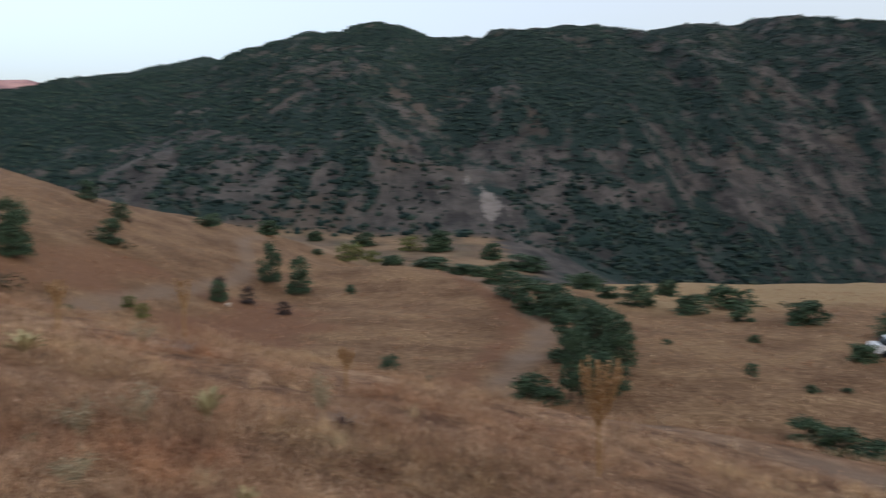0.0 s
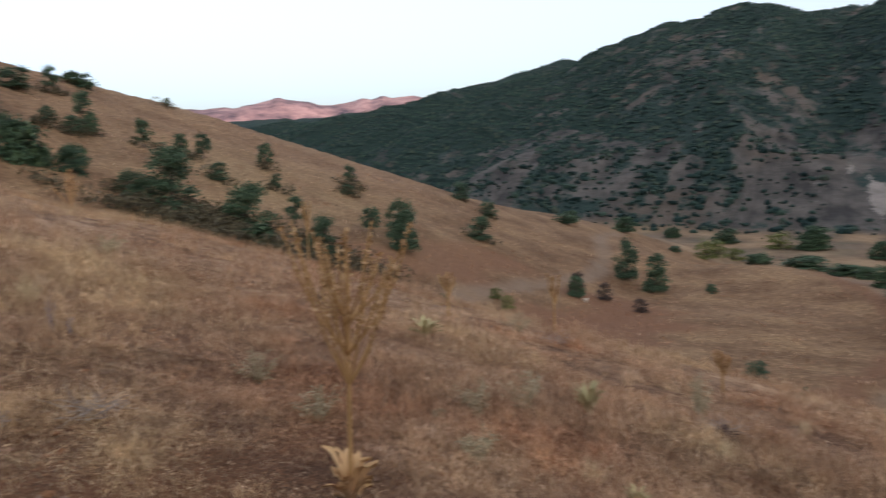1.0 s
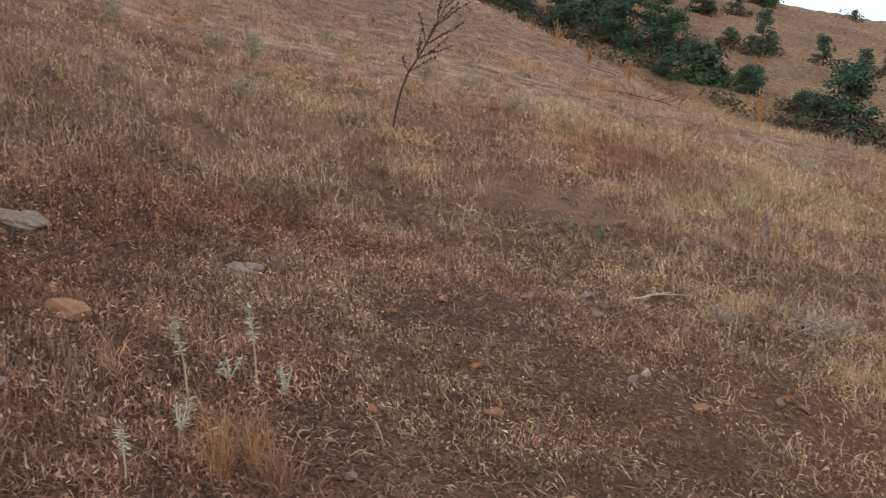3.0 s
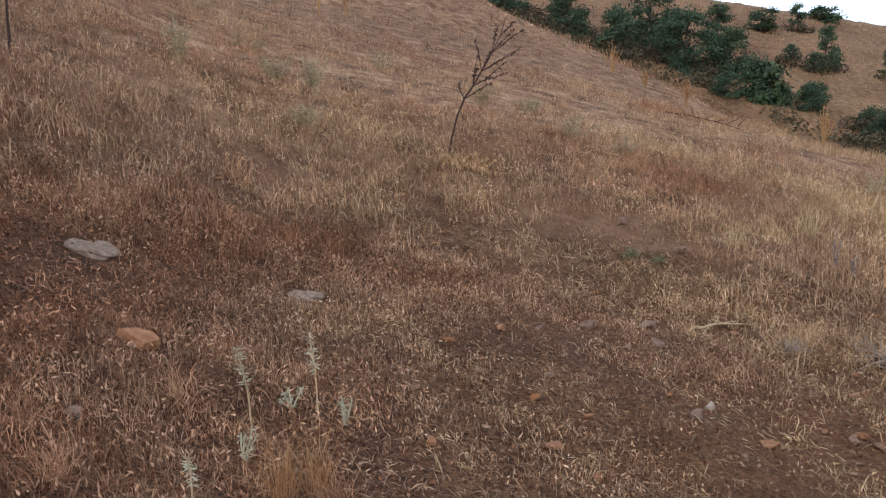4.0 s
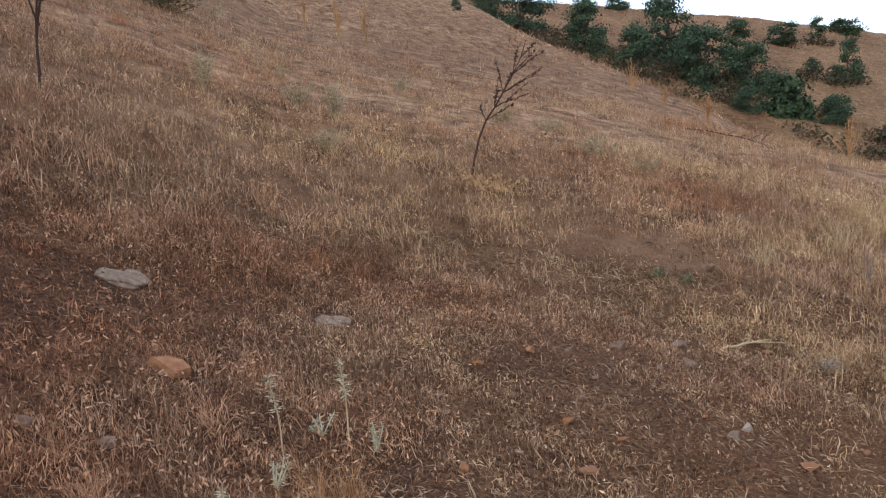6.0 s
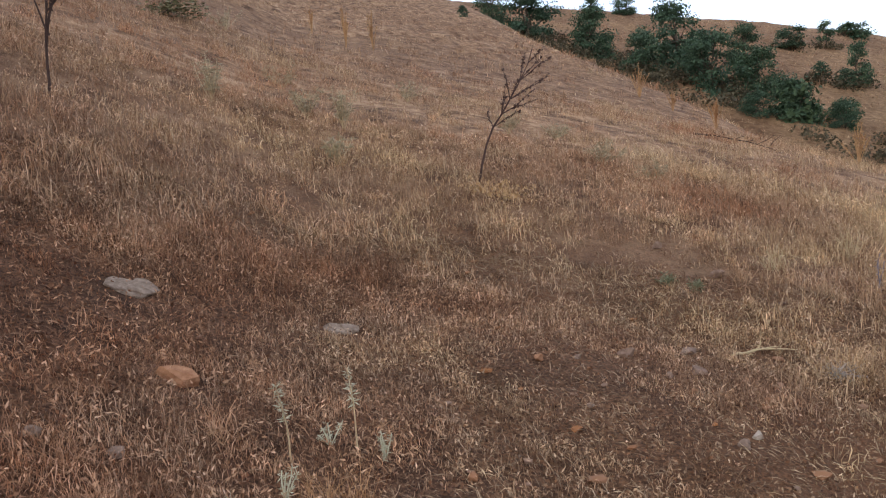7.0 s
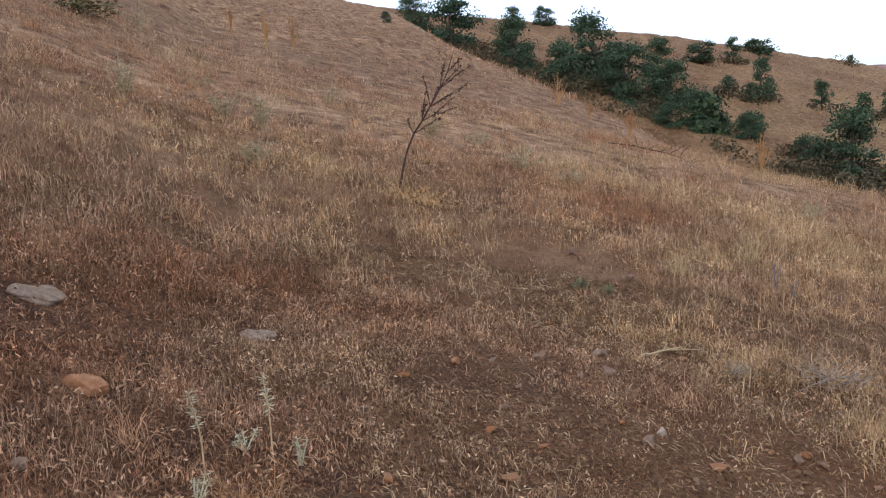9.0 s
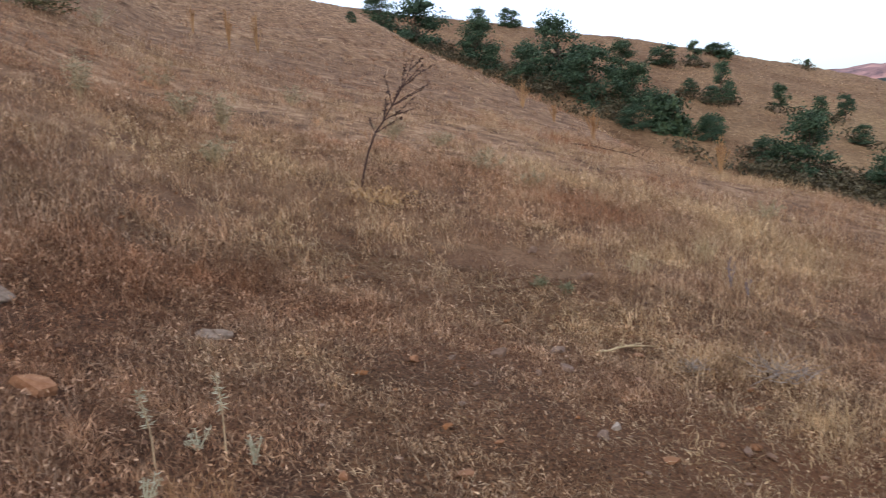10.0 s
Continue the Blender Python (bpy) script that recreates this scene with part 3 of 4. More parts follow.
# ---------------------------------------------------------------- scrub on the far hillside
def scrub_cloud(count, seed, r0, r1, fine):
    rg = np.random.default_rng(seed)
    az = np.radians(rg.uniform(-34, 42, count))
    r = np.sqrt(rg.uniform(r0 ** 2, r1 ** 2, count))
    x, y = -r * np.sin(az), r * np.cos(az)
    z = land(x, y)
    cover = scrub_cover(x, y, z)
    keep = (0.12 + 0.88 * cover ** 1.3 > rg.random(count)) & (y > 340) & ~((np.abs(x - 22) < 11) & (np.abs(z + 14) < 14))
    x, y, z = x[keep], y[keep], z[keep]
    k = len(x)
    s = rg.uniform(0.5, 0.9, k) + 1.2 * rg.uniform(0, 1, k) ** 3
    s = s * (1.15 - 0.45 * step((y - 760) / 200))
    if fine:
        base = bmesh.new()
        bmesh.ops.create_icosphere(base, subdivisions=1, radius=1.0)
        bv = np.array([v.co for v in base.verts])
        bf = np.array([[v.index for v in f.verts] for f in base.faces])
        base.free()
    else:
        bv = np.array([(1, 0, 0), (-0.5, 0.87, 0), (-0.5, -0.87, 0), (0.3, 0.2, 0.9), (-0.3, -0.2, 0.8)], float)
        bf = np.array([(0, 1, 3), (1, 4, 3), (1, 2, 4), (2, 0, 4), (0, 3, 4)])
    v = bv[None] * (1 + rg.uniform(-0.3, 0.3, (k, len(bv), 1)))
    v = v * np.stack([s * rg.uniform(0.8, 1.5, k), s * rg.uniform(0.8, 1.4, k), s * rg.uniform(0.65, 1.0, k)], -1)[:, None]
    v = v + np.stack([x, y, z + s * 0.3], -1)[:, None]
    f = bf[None] + (np.arange(k) * len(bv))[:, None, None]
    return v.reshape(-1, 3), f.reshape(-1, 3)


scrub = join([scrub_cloud(9000, 5, 340, 450, True), scrub_cloud(92000, 6, 440, 1060, False)])
tagged(new("hillside_scrub", sheet("hillside_scrub", *scrub, FAR_LEAF, False)),
       "dark green oak and juniper scrub dotting the far hillside", "scrub", kind="stuff")
# ---------------------------------------------------------------- near things
def straw_material(name, tones, rough=0.85, spread=0.6):
    """Dry stems: each one its own tone, with slow changes over the slope."""
    m, n, l, b = material(name, rough)
    isl = n.new("ShaderNodeNewGeometry").outputs["Random Per Island"]
    c = ramp(n, l, isl, [(k / (len(tones) - 1), t) for k, t in enumerate(tones)])
    slow = noise_tex(n, l, 0.9, 4)
    c = mix(n, l, min(1.0, 1.4 * spread), c, ramp(n, l, noise_tex(n, l, 0.33, 5, 0.65), [(0.36, (0.92, 0.74, 0.66)), (0.5, (1, 1, 1)), (0.63, (1.14, 1.22, 1.14))]), "MULTIPLY")
    c = mix(n, l, spread, c, ramp(n, l, slow, [(0.34, (0.74, 0.63, 0.56)), (0.5, (1.02, 0.98, 0.95)), (0.64, (1.28, 1.24, 1.14))]), "MULTIPLY")
    # clump-sized tones: pale heads, and the shade under tufts put into the colour
    c = mix(n, l, spread, c, ramp(n, l, noise_tex(n, l, 4.5, 3, 0.6), [(0.36, (0.60, 0.56, 0.54)), (0.5, (1, 1, 1)), (0.64, (1.36, 1.36, 1.34))]), "MULTIPLY")
    l.new(c, b.inputs["Base Color"])
    return m


def stone_material(name, a, c2):
    m, n, l, b = material(name, 0.9)
    f, g = noise_tex(n, l, 25, 6, 0.65), noise_tex(n, l, 140, 4)
    c = mix(n, l, 0.5, mix(n, l, ramp(n, l, f, [(0.35, (0, 0, 0)), (0.65, (1, 1, 1))]), a, c2), ramp(n, l, g, [(0.3, (0.7, 0.7, 0.7)), (0.7, (1.2, 1.2, 1.2))]), "MULTIPLY")
    l.new(c, b.inputs["Base Color"])
    bumped(n, l, b, f, 0.6, 0.01)
    return m


GRASS = straw_material("dry_grass", [(0.13, 0.066, 0.039), (0.35, 0.202, 0.125), (0.54, 0.335, 0.216), (0.38, 0.222, 0.14), (0.78, 0.56, 0.40), (0.20, 0.118, 0.076), (0.46, 0.34, 0.248)], 0.85, 0.8)
LITTER = straw_material("dead_leaf_litter", [(0.085, 0.037, 0.022), (0.21, 0.098, 0.055), (0.14, 0.071, 0.046), (0.40, 0.24, 0.15), (0.23, 0.133, 0.094), (0.08, 0.037, 0.025), (0.30, 0.14, 0.074), (0.44, 0.30, 0.205)])
THATCH = straw_material("matted_straw", [(0.095, 0.050, 0.031), (0.23, 0.135, 0.086), (0.34, 0.22, 0.144), (0.14, 0.078, 0.050), (0.48, 0.335, 0.23), (0.21, 0.14, 0.098)], 0.9, 0.8)
TALL_GRASS = straw_material("tall_dry_grass", [(0.34, 0.20, 0.122), (0.46, 0.29, 0.182), (0.57, 0.385, 0.25), (0.43, 0.29, 0.19), (0.66, 0.48, 0.33)], 0.85, 0.7)
HUSK = straw_material("grass_husk", [(0.44, 0.27, 0.168), (0.60, 0.395, 0.258), (0.76, 0.54, 0.385)], 0.85, 0.6)
PALE_STRAW = straw_material("pale_straw", [(0.46, 0.33, 0.19), (0.60, 0.46, 0.29), (0.70, 0.56, 0.37)], 0.8, 0.3)
WORMWOOD = straw_material("wormwood", [(0.27, 0.22, 0.135), (0.39, 0.325, 0.215), (0.50, 0.43, 0.30)], 0.8, 0.2)
GREY_TWIG = straw_material("grey_twigs", [(0.27, 0.21, 0.19), (0.40, 0.33, 0.30), (0.50, 0.42, 0.385)], 0.85, 0.2)
SILVER = straw_material("silvery_leaves", [(0.44, 0.42, 0.29), (0.58, 0.56, 0.41), (0.70, 0.67, 0.52)], 0.8, 0.1)
DARK_TWIG = bark_material("dark_twig", (0.045, 0.027, 0.024), (0.105, 0.063, 0.052), 60)
MULLEIN = straw_material("dead_mullein", [(0.28, 0.15, 0.062), (0.40, 0.23, 0.10), (0.50, 0.32, 0.155)], 0.85, 0.25)
TAN_LEAF = straw_material("dry_tan_leaves", [(0.50, 0.30, 0.15), (0.62, 0.40, 0.215), (0.44, 0.25, 0.12)], 0.8, 0.2)
GREY_STONE = stone_material("grey_stone", (0.22, 0.14, 0.105), (0.38, 0.265, 0.205))
ORANGE_STONE = stone_material("orange_stone", (0.33, 0.145, 0.075), (0.48, 0.245, 0.135))
PINK_STONE = stone_material("pinkish_grey_stone", (0.19, 0.13, 0.098), (0.37, 0.27, 0.205))
MAUVE_STONE = stone_material("brown_stone", (0.20, 0.12, 0.085), (0.33, 0.215, 0.16))


def part(name, v, f, mat, parent, label="", smooth=True, kind=""):
    o = new(name, sheet(name, v, f, mat, smooth))
    o.parent = parent
    return tagged(o, label, kind=kind)


def ground_at(x, y):
    return float(land(x, y))


def blades(x, y, z, height, width, lean, rg):
    """Bent grass stems, each a thin blade, widest at its bend and ending in a point."""
    k = len(x)
    a = rg.uniform(0, 2 * np.pi, k)
    b = rg.uniform(0, 2 * np.pi, k)
    d = np.stack([np.cos(a), np.sin(a), a * 0], -1) * (lean * height)[:, None]
    w = np.stack([np.cos(b), np.sin(b), b * 0], -1) * (width * 0.55)[:, None]
    root = np.stack([x, y, z - 0.01], -1)
    turn = rg.normal(0, 0.2, (k, 3)) * height[:, None] * (1, 1, 0.3)
    mid = root + d * 0.45 + np.array([0, 0, 1]) * (height * (0.6 - 0.12 * lean))[:, None]
    tip = root + d + turn + np.array([0, 0, 1]) * (height * np.maximum(0.12, 1 - 0.5 * lean ** 1.5))[:, None]
    v = np.stack([root, mid + w, tip, mid - w], 1).reshape(-1, 3)
    o = (np.arange(k) * 4)[:, None]
    return v, np.concatenate([o + np.array([[0, 1, 3]]), o + np.array([[1, 2, 3]])])


def bareness(x, y):
    """Where the soil lies open on the near slope, and where the grass stands thick."""
    return (0.66 * np.exp(-((x + 3.15) ** 2 + (y - 1.9) ** 2) / 2.8) - 0.45 * np.exp(-((x + 5.0) ** 2 + (y + 1.6) ** 2) / 3.5) - 0.35 * np.exp(-((x + 1.9) ** 2 + (y - 4.2) ** 2) / 3.5) + 0.5 * np.exp(-((x + 4.9) ** 2 + (y - 0.9) ** 2) / 0.4)
            - 0.2 * np.exp(-((x + 5.9) ** 2 + (y - 2.9) ** 2) / 2.5))


STONE_SPOTS = ((-3.38, -0.86, 0.10), (-4.06, -1.16, 0.13), (-4.3, -0.24, 0.12), (-4.16, 0.72, 0.06), (-4.22, 0.94, 0.05), (-4.3, 1.25, 0.08), (-4.39, 1.65, 0.09),
               (-4.1, 1.55, 0.08), (-4.0, 1.34, 0.05), (-2.82, -0.95, 0.05), (-3.35, 1.4, 0.06), (-4.36, 2.05, 0.14), (-5.57, 2.51, 0.09), (-6.2, 2.35, 0.08))


def off_stones(x, y):
    keep = np.ones(x.shape, bool)
    for sx, sy, sr in STONE_SPOTS:
        keep &= np.hypot(x - sx - 0.35 * sr, y - sy) > sr
    return keep


def tufts(count, r0, r1, az0, az1, per, tall, wide, seed, spread=0.05):
    """Tufts strewn over a sector of the slope, thinner where the soil lies bare."""
    rg = np.random.default_rng(seed)
    r = np.sqrt(rg.uniform(r0 ** 2, r1 ** 2, count))
    az = np.radians(rg.uniform(az0, az1, count))
    x, y = -r * np.sin(az), r * np.cos(az)
    cover = 0.95 + 1.5 * fbm(x / 0.8, y / 0.8, 3, 95) + 0.8 * fbm(x / 4, y / 4, 3, 96)
    cover = cover - bareness(x, y)
    keep = (rg.uniform(0, 1, count) < cover) & (on_tracks(x, y) < 0.35) & off_stones(x, y)
    x, y, cover = x[keep], y[keep], np.clip(cover[keep], 0.25, 1.6)
    x, y, cover = np.repeat(x, per), np.repeat(y, per), np.repeat(cover, per)
    x, y = x + rg.normal(0, spread, len(x)), y + rg.normal(0, spread, len(x))
    h = tall * rg.uniform(0.35, 1.25, len(x)) * (0.45 + 0.6 * cover)
    return blades(x, y, land(x, y), h, np.full(len(x), wide) * rg.uniform(0.6, 1.4, len(x)), rg.uniform(0.03, 1.0, len(x)) ** 1.5 * 1.1, rg)


field = [tufts(22000, 1.3, 5.2, -45, 122, 14, 0.062, 0.0021, 1, 0.03),
         tufts(13000, 4.6, 10, -45, 122, 12, 0.10, 0.0042, 2, 0.042),
         tufts(9000, 9.5, 20, -45, 122, 12, 0.14, 0.0062, 3, 0.08),
         tufts(7500, 19, 60, 55, 122, 7, 0.16, 0.013, 4, 0.10)]
v, f = join(field)
tagged(new("dry_grass", sheet("dry_grass", v, f, GRASS, False)), "short dry reddish-brown grass covering the slope", "grass", kind="stuff")

# taller, paler tufts on the slope towards the valley and along the brow
field = [tufts(2300, 3.0, 9, -45, 64, 20, 0.17, 0.0034, 51, 0.055), tufts(2900, 8, 22, -45, 70, 18, 0.23, 0.0062, 52, 0.085),
         tufts(900, 4.8, 16, 64, 116, 20, 0.15, 0.0045, 53, 0.07)]
tagged(new("tall_dry_grass", sheet("tall_dry_grass", *join(field), TALL_GRASS, False)), "taller pale straw tufts among the short grass", "grass", kind="stuff")

# husks at the tips of some stems
tips = v[2::4]
rg = np.random.default_rng(17)
tips = tips[(rg.random(len(tips)) < np.where(np.hypot(tips[:, 0], tips[:, 1]) > 4.5, 0.27, 0.15)) & (np.hypot(tips[:, 0], tips[:, 1]) < 20)]
way = rg.normal(0, 0.6, (len(tips), 3)) + (0, 0, 0.5)
way /= np.linalg.norm(way, axis=1, keepdims=True)
side = np.cross(way, rg.normal(0, 1, (len(tips), 3)))
side /= np.linalg.norm(side, axis=1, keepdims=True)
far = np.clip(np.hypot(tips[:, 0], tips[:, 1]) / 5, 1, 2.0)[:, None]
L, W = rg.uniform(0.008, 0.019, (len(tips), 1)) * far, rg.uniform(0.0025, 0.0045, (len(tips), 1)) * far
v = np.stack([tips - way * L * 0.6, tips + side * W, tips + way * L, tips - side * W], 1).reshape(-1, 3)
tagged(new("grass_husks", sheet("grass_husks", v, np.arange(len(v)).reshape(-1, 4), HUSK, False)), "pale dry husks on the grass stems", "grass", kind="stuff")

field = [tufts(9000, 30, 120, -40, 75, 5, 0.30, 0.05, 5, 0.25)]
tagged(new("far_dry_grass", sheet("far_dry_grass", *join(field), GRASS, False)), "dry straw-brown grass on the far slopes", "grass", kind="stuff")


def litter(count, r1, size, seed):
    rg = np.random.default_rng(seed)
    r = np.sqrt(rg.uniform(1.2 ** 2, r1 ** 2, count))
    az = np.radians(rg.uniform(-45, 122, count))
    x, y = -r * np.sin(az), r * np.cos(az)
    c = np.stack([x, y, land(x, y) + rg.uniform(0.002, 0.018, count)], -1)
    n = np.tile([0.2, 0.18, 1.0], (count, 1))
    return leaf_quads(c, n, size, rg)


tagged(new("ground_litter", sheet("ground_litter", *join([litter(52000, 5, 0.0075, 5), litter(14000, 10, 0.012, 6)]), LITTER, False)),
       "brown dead leaves and twig scraps on the soil", "litter", kind="stuff")


def thatch(count, r1, seed):
    """Broken straw lying every which way over the soil."""
    rg = np.random.default_rng(seed)
    r = np.sqrt(rg.uniform(1.3 ** 2, r1 ** 2, count))
    az = np.radians(rg.uniform(-45, 122, count))
    x, y = -r * np.sin(az), r * np.cos(az)
    keep = (on_tracks(x, y) < 0.4) & (rg.random(count) > 0.55 * bareness(x, y)) & off_stones(x, y)
    x, y, r = x[keep], y[keep], r[keep]
    k = len(x)
    a = rg.uniform(0, 2 * np.pi, k)
    way = np.stack([np.cos(a), np.sin(a), rg.normal(0.0, 0.35, k) - 0.2 * np.cos(a) - 0.18 * np.sin(a)], -1) * (rg.uniform(0.010, 0.042, k) * np.clip(r / 4, 1, 2))[:, None]
    side = np.stack([-np.sin(a), np.cos(a), rg.normal(0, 0.5, k)], -1) * (rg.uniform(0.0010, 0.0024, k) * np.clip(r / 4, 1, 2))[:, None]
    c = np.stack([x, y, land(x, y) + rg.uniform(0.004, 0.03, k)], -1)
    bow = c + np.array([0, 0, 0.012]) * rg.random((k, 1))
    v = np.stack([c - way, bow + side, c + way, bow - side], 1).reshape(-1, 3)
    return v, np.arange(4 * k).reshape(-1, 4)


tagged(new("straw_thatch", sheet("straw_thatch", *join([thatch(95000, 6.0, 7)]), THATCH, False)), "broken straw matted over the soil", "straw", kind="stuff")


# ---------------------------------------------------------------- stones
def stone(x, y, w, h, mat, label, seed, turn=0.0):
    rg = np.random.default_rng(seed)
    bm = bmesh.new()
    bmesh.ops.create_icosphere(bm, subdivisions=3, radius=1.0)
    cuts = [(rg.normal(0, 1, 3), rg.uniform(0.42, 0.85)) for _ in range(10)]
    for v in bm.verts:
        p = np.array(v.co)
        for d, q in cuts:
            d = d / np.linalg.norm(d)
            p = p - max(0, p @ d - q) * d
        p = p * (1 + 0.05 * noise.noise(Vector(p * 3 + seed)))
        v.co = p * (w / 2, w / 2 * 0.72, h * 0.75)
    me = bpy.data.meshes.new("stone")
    bm.to_mesh(me)
    bm.free()
    me.materials.append(mat)
    o = new("stone", me)
    o.matrix_world = pose(x, y, ground_at(x, y) + h * 0.22, 8, -10, turn)
    return tagged(o, label, "stone", "stones on the slope")


def slab(x, y, plates, mat, label, seed, tilt, turn, sides=8):
    """A flat broken stone of one or more split layers: width, depth, thickness, shift and level of each."""
    rg = np.random.default_rng(seed)
    bm = bmesh.new()
    for w, d, th, sx, sy, lz in plates:
        n = sides
        a = np.sort(np.linspace(0, 2 * np.pi, n, endpoint=False) + rg.uniform(-0.3, 0.3, n))
        q = rg.uniform(0.72, 1.1, n)
        ring = []
        for z, k in ((0, 1.0), (th * 0.75, 0.98), (th, 0.88)):
            ring.append([bm.verts.new((sx + w / 2 * k * q[i] * math.cos(a[i]), sy + d / 2 * k * q[i] * math.sin(a[i]), lz + z + rg.normal(0, th * 0.12))) for i in range(n)])
        mid = bm.verts.new((sx + 0.1 * w, sy, lz + th * 1.12))
        for lo, hi in zip(ring[:-1], ring[1:]):
            for i in range(n):
                bm.faces.new((lo[i], lo[(i + 1) % n], hi[(i + 1) % n], hi[i]))
        for i in range(n):
            bm.faces.new((ring[-1][i], ring[-1][(i + 1) % n], mid))
        bm.faces.new(list(reversed(ring[0])))
    me = bpy.data.meshes.new("stone")
    bm.to_mesh(me)
    bm.free()
    me.materials.append(mat)
    o = new("stone", me)
    fall_x, fall_y = ((ground_at(x + 0.12 * a, y + 0.12 * b) - ground_at(x - 0.12 * a, y - 0.12 * b)) / 0.24 for a, b in ((1, 0), (0, 1)))
    o.matrix_world = pose(x, y, ground_at(x, y), math.degrees(math.atan(fall_y)) + tilt[0], -math.degrees(math.atan(fall_x)) + tilt[1], turn)
    return tagged(o, label, "stone", "stones on the slope")


slab(-3.38, -0.86, [(0.15, 0.16, 0.045, 0, 0, -0.008)], ORANGE_STONE, "angular orange-brown stone lying in the dry grass", 5, (0, 9), 0, 5)
slab(-4.06, -1.16, [(0.20, 0.24, 0.014, 0, 0, -0.006), (0.19, 0.15, 0.010, -0.02, 0.06, 0.007), (0.12, 0.11, 0.008, 0.03, -0.05, 0.008)], PINK_STONE, "flat pinkish-grey slab of split stone in the grass", 2, (2, 2), 0)
slab(-4.3, -0.24, [(0.15, 0.20, 0.016, 0, 0, -0.006), (0.10, 0.12, 0.010, -0.01, 0.04, 0.009)], PINK_STONE, "flat pinkish-grey slab of split stone in the grass", 3, (0, 2), 0)
GREY, PALE, BROWN = "small grey stone half sunk in the soil", "small pale stone on the soil", "small brown stone half sunk in the soil"
for k, (x, y, w, h, m, lab) in enumerate((
        (-4.16, 0.72, 0.09, 0.035, ORANGE_STONE, BROWN), (-4.22, 0.94, 0.075, 0.025, GREY_STONE, GREY), (-4.3, 1.25, 0.12, 0.05, MAUVE_STONE, BROWN),
        (-4.39, 1.65, 0.145, 0.06, GREY_STONE, GREY), (-4.1, 1.55, 0.13, 0.045, MAUVE_STONE, BROWN), (-4.0, 1.34, 0.085, 0.03, MAUVE_STONE, BROWN),
        (-2.82, -0.95, 0.07, 0.035, GREY_STONE, GREY), (-3.26, 1.29, 0.07, 0.04, GREY_STONE, GREY), (-3.36, 1.41, 0.075, 0.04, stone_material("white_stone", (0.40, 0.30, 0.235), (0.55, 0.45, 0.37)), PALE),
        (-3.64, 0.79, 0.06, 0.02, GREY_STONE, PALE), (-5.57, 2.51, 0.13, 0.06, MAUVE_STONE, BROWN), (-6.2, 2.35, 0.11, 0.06, MAUVE_STONE, BROWN),
        (-2.82, -1.17, 0.06, 0.03, GREY_STONE, GREY), (-3.1, 1.9, 0.08, 0.03, MAUVE_STONE, BROWN), (-2.7, 2.2, 0.07, 0.03, ORANGE_STONE, BROWN))):
    stone(x, y, w, h, m, lab, 10 + k, 40 * k)


stone(-22.4, 77.2, 1.1, 0.6, stone_material("pale_limestone", (0.50, 0.40, 0.31), (0.66, 0.55, 0.44)), "pale limestone boulder beside a leafless bush", 77, 30)


# ---------------------------------------------------------------- dead branches and dry plants
def twig(start, way, length, r0, rg, bend=0.15, joints=5, r1=0.3):
    p, d, pts = np.array(start, float), np.array(way, float) / np.linalg.norm(way), [np.array(start, float)]
    for _ in range(joints):
        d = d + rg.normal(0, bend, 3)
        d /= np.linalg.norm(d)
        p = p + d * length / joints
        pts.append(p)
    return pts, np.linspace(r0, r0 * r1, joints + 1)


def beads(paths, size, count, rg):
    """Dried leaves and seed cases set along twigs."""
    c = []
    for pts in paths:
        pts = np.array(pts)
        for _ in range(count):
            u = rg.uniform(0.1, 1) * (len(pts) - 1)
            i = min(int(u), len(pts) - 2)
            c.append(pts[i] + (u - i) * (pts[i + 1] - pts[i]) + rg.normal(0, size * 0.5, 3))
    return leaf_quads(np.array(c), rg.normal(0, 1, (len(c), 3)), size, rg)


def dead_shrub(x, y, lean, height, seed, spread, label):
    """A single leaning stem that forks into many knobbly twigs."""
    rg = np.random.default_rng(seed)
    e = new("dead_shrub")
    e.location = (x, y, ground_at(x, y) - 0.02)
    lean = np.array(lean, float)
    stem, rad = twig((0, 0, 0), lean, height * 0.55, 0.012, rg, 0.05, 6, 0.6)
    part("stem", *tube(stem, rad, 6), DARK_TWIG, e)
    twigs = []
    for k in range(9):
        at = stem[-1] if k < 4 else stem[3 + k % 3]
        way = lean / np.linalg.norm(lean) + spread * (rg.normal(0, 0.38, 3) + (0, 0.28, 0)) + (0, 0, 0.15)
        pts, rad = twig(at, way, height * rg.uniform(0.28, 0.52), 0.008, rg, 0.12)
        sub = [twig(pts[j], pts[j] - pts[j - 1] + rg.normal(0, 0.05, 3), height * rg.uniform(0.08, 0.2), 0.004, rg, 0.15, 3) for j in (2, 3, 4)]
        twigs += [pts] + [s[0] for s in sub]
        part("branch", *join([tube(pts, rad, 5)] + [tube(a, b, 4) for a, b in sub]), DARK_TWIG, e)
    part("dried_leaf_cover", *beads(twigs, 0.0145, 14, rg), DARK_TWIG, e, "small shrivelled dark leaves", False, "stuff")
    return tagged(e, label, "shrub", "dead shrubs on the slope")


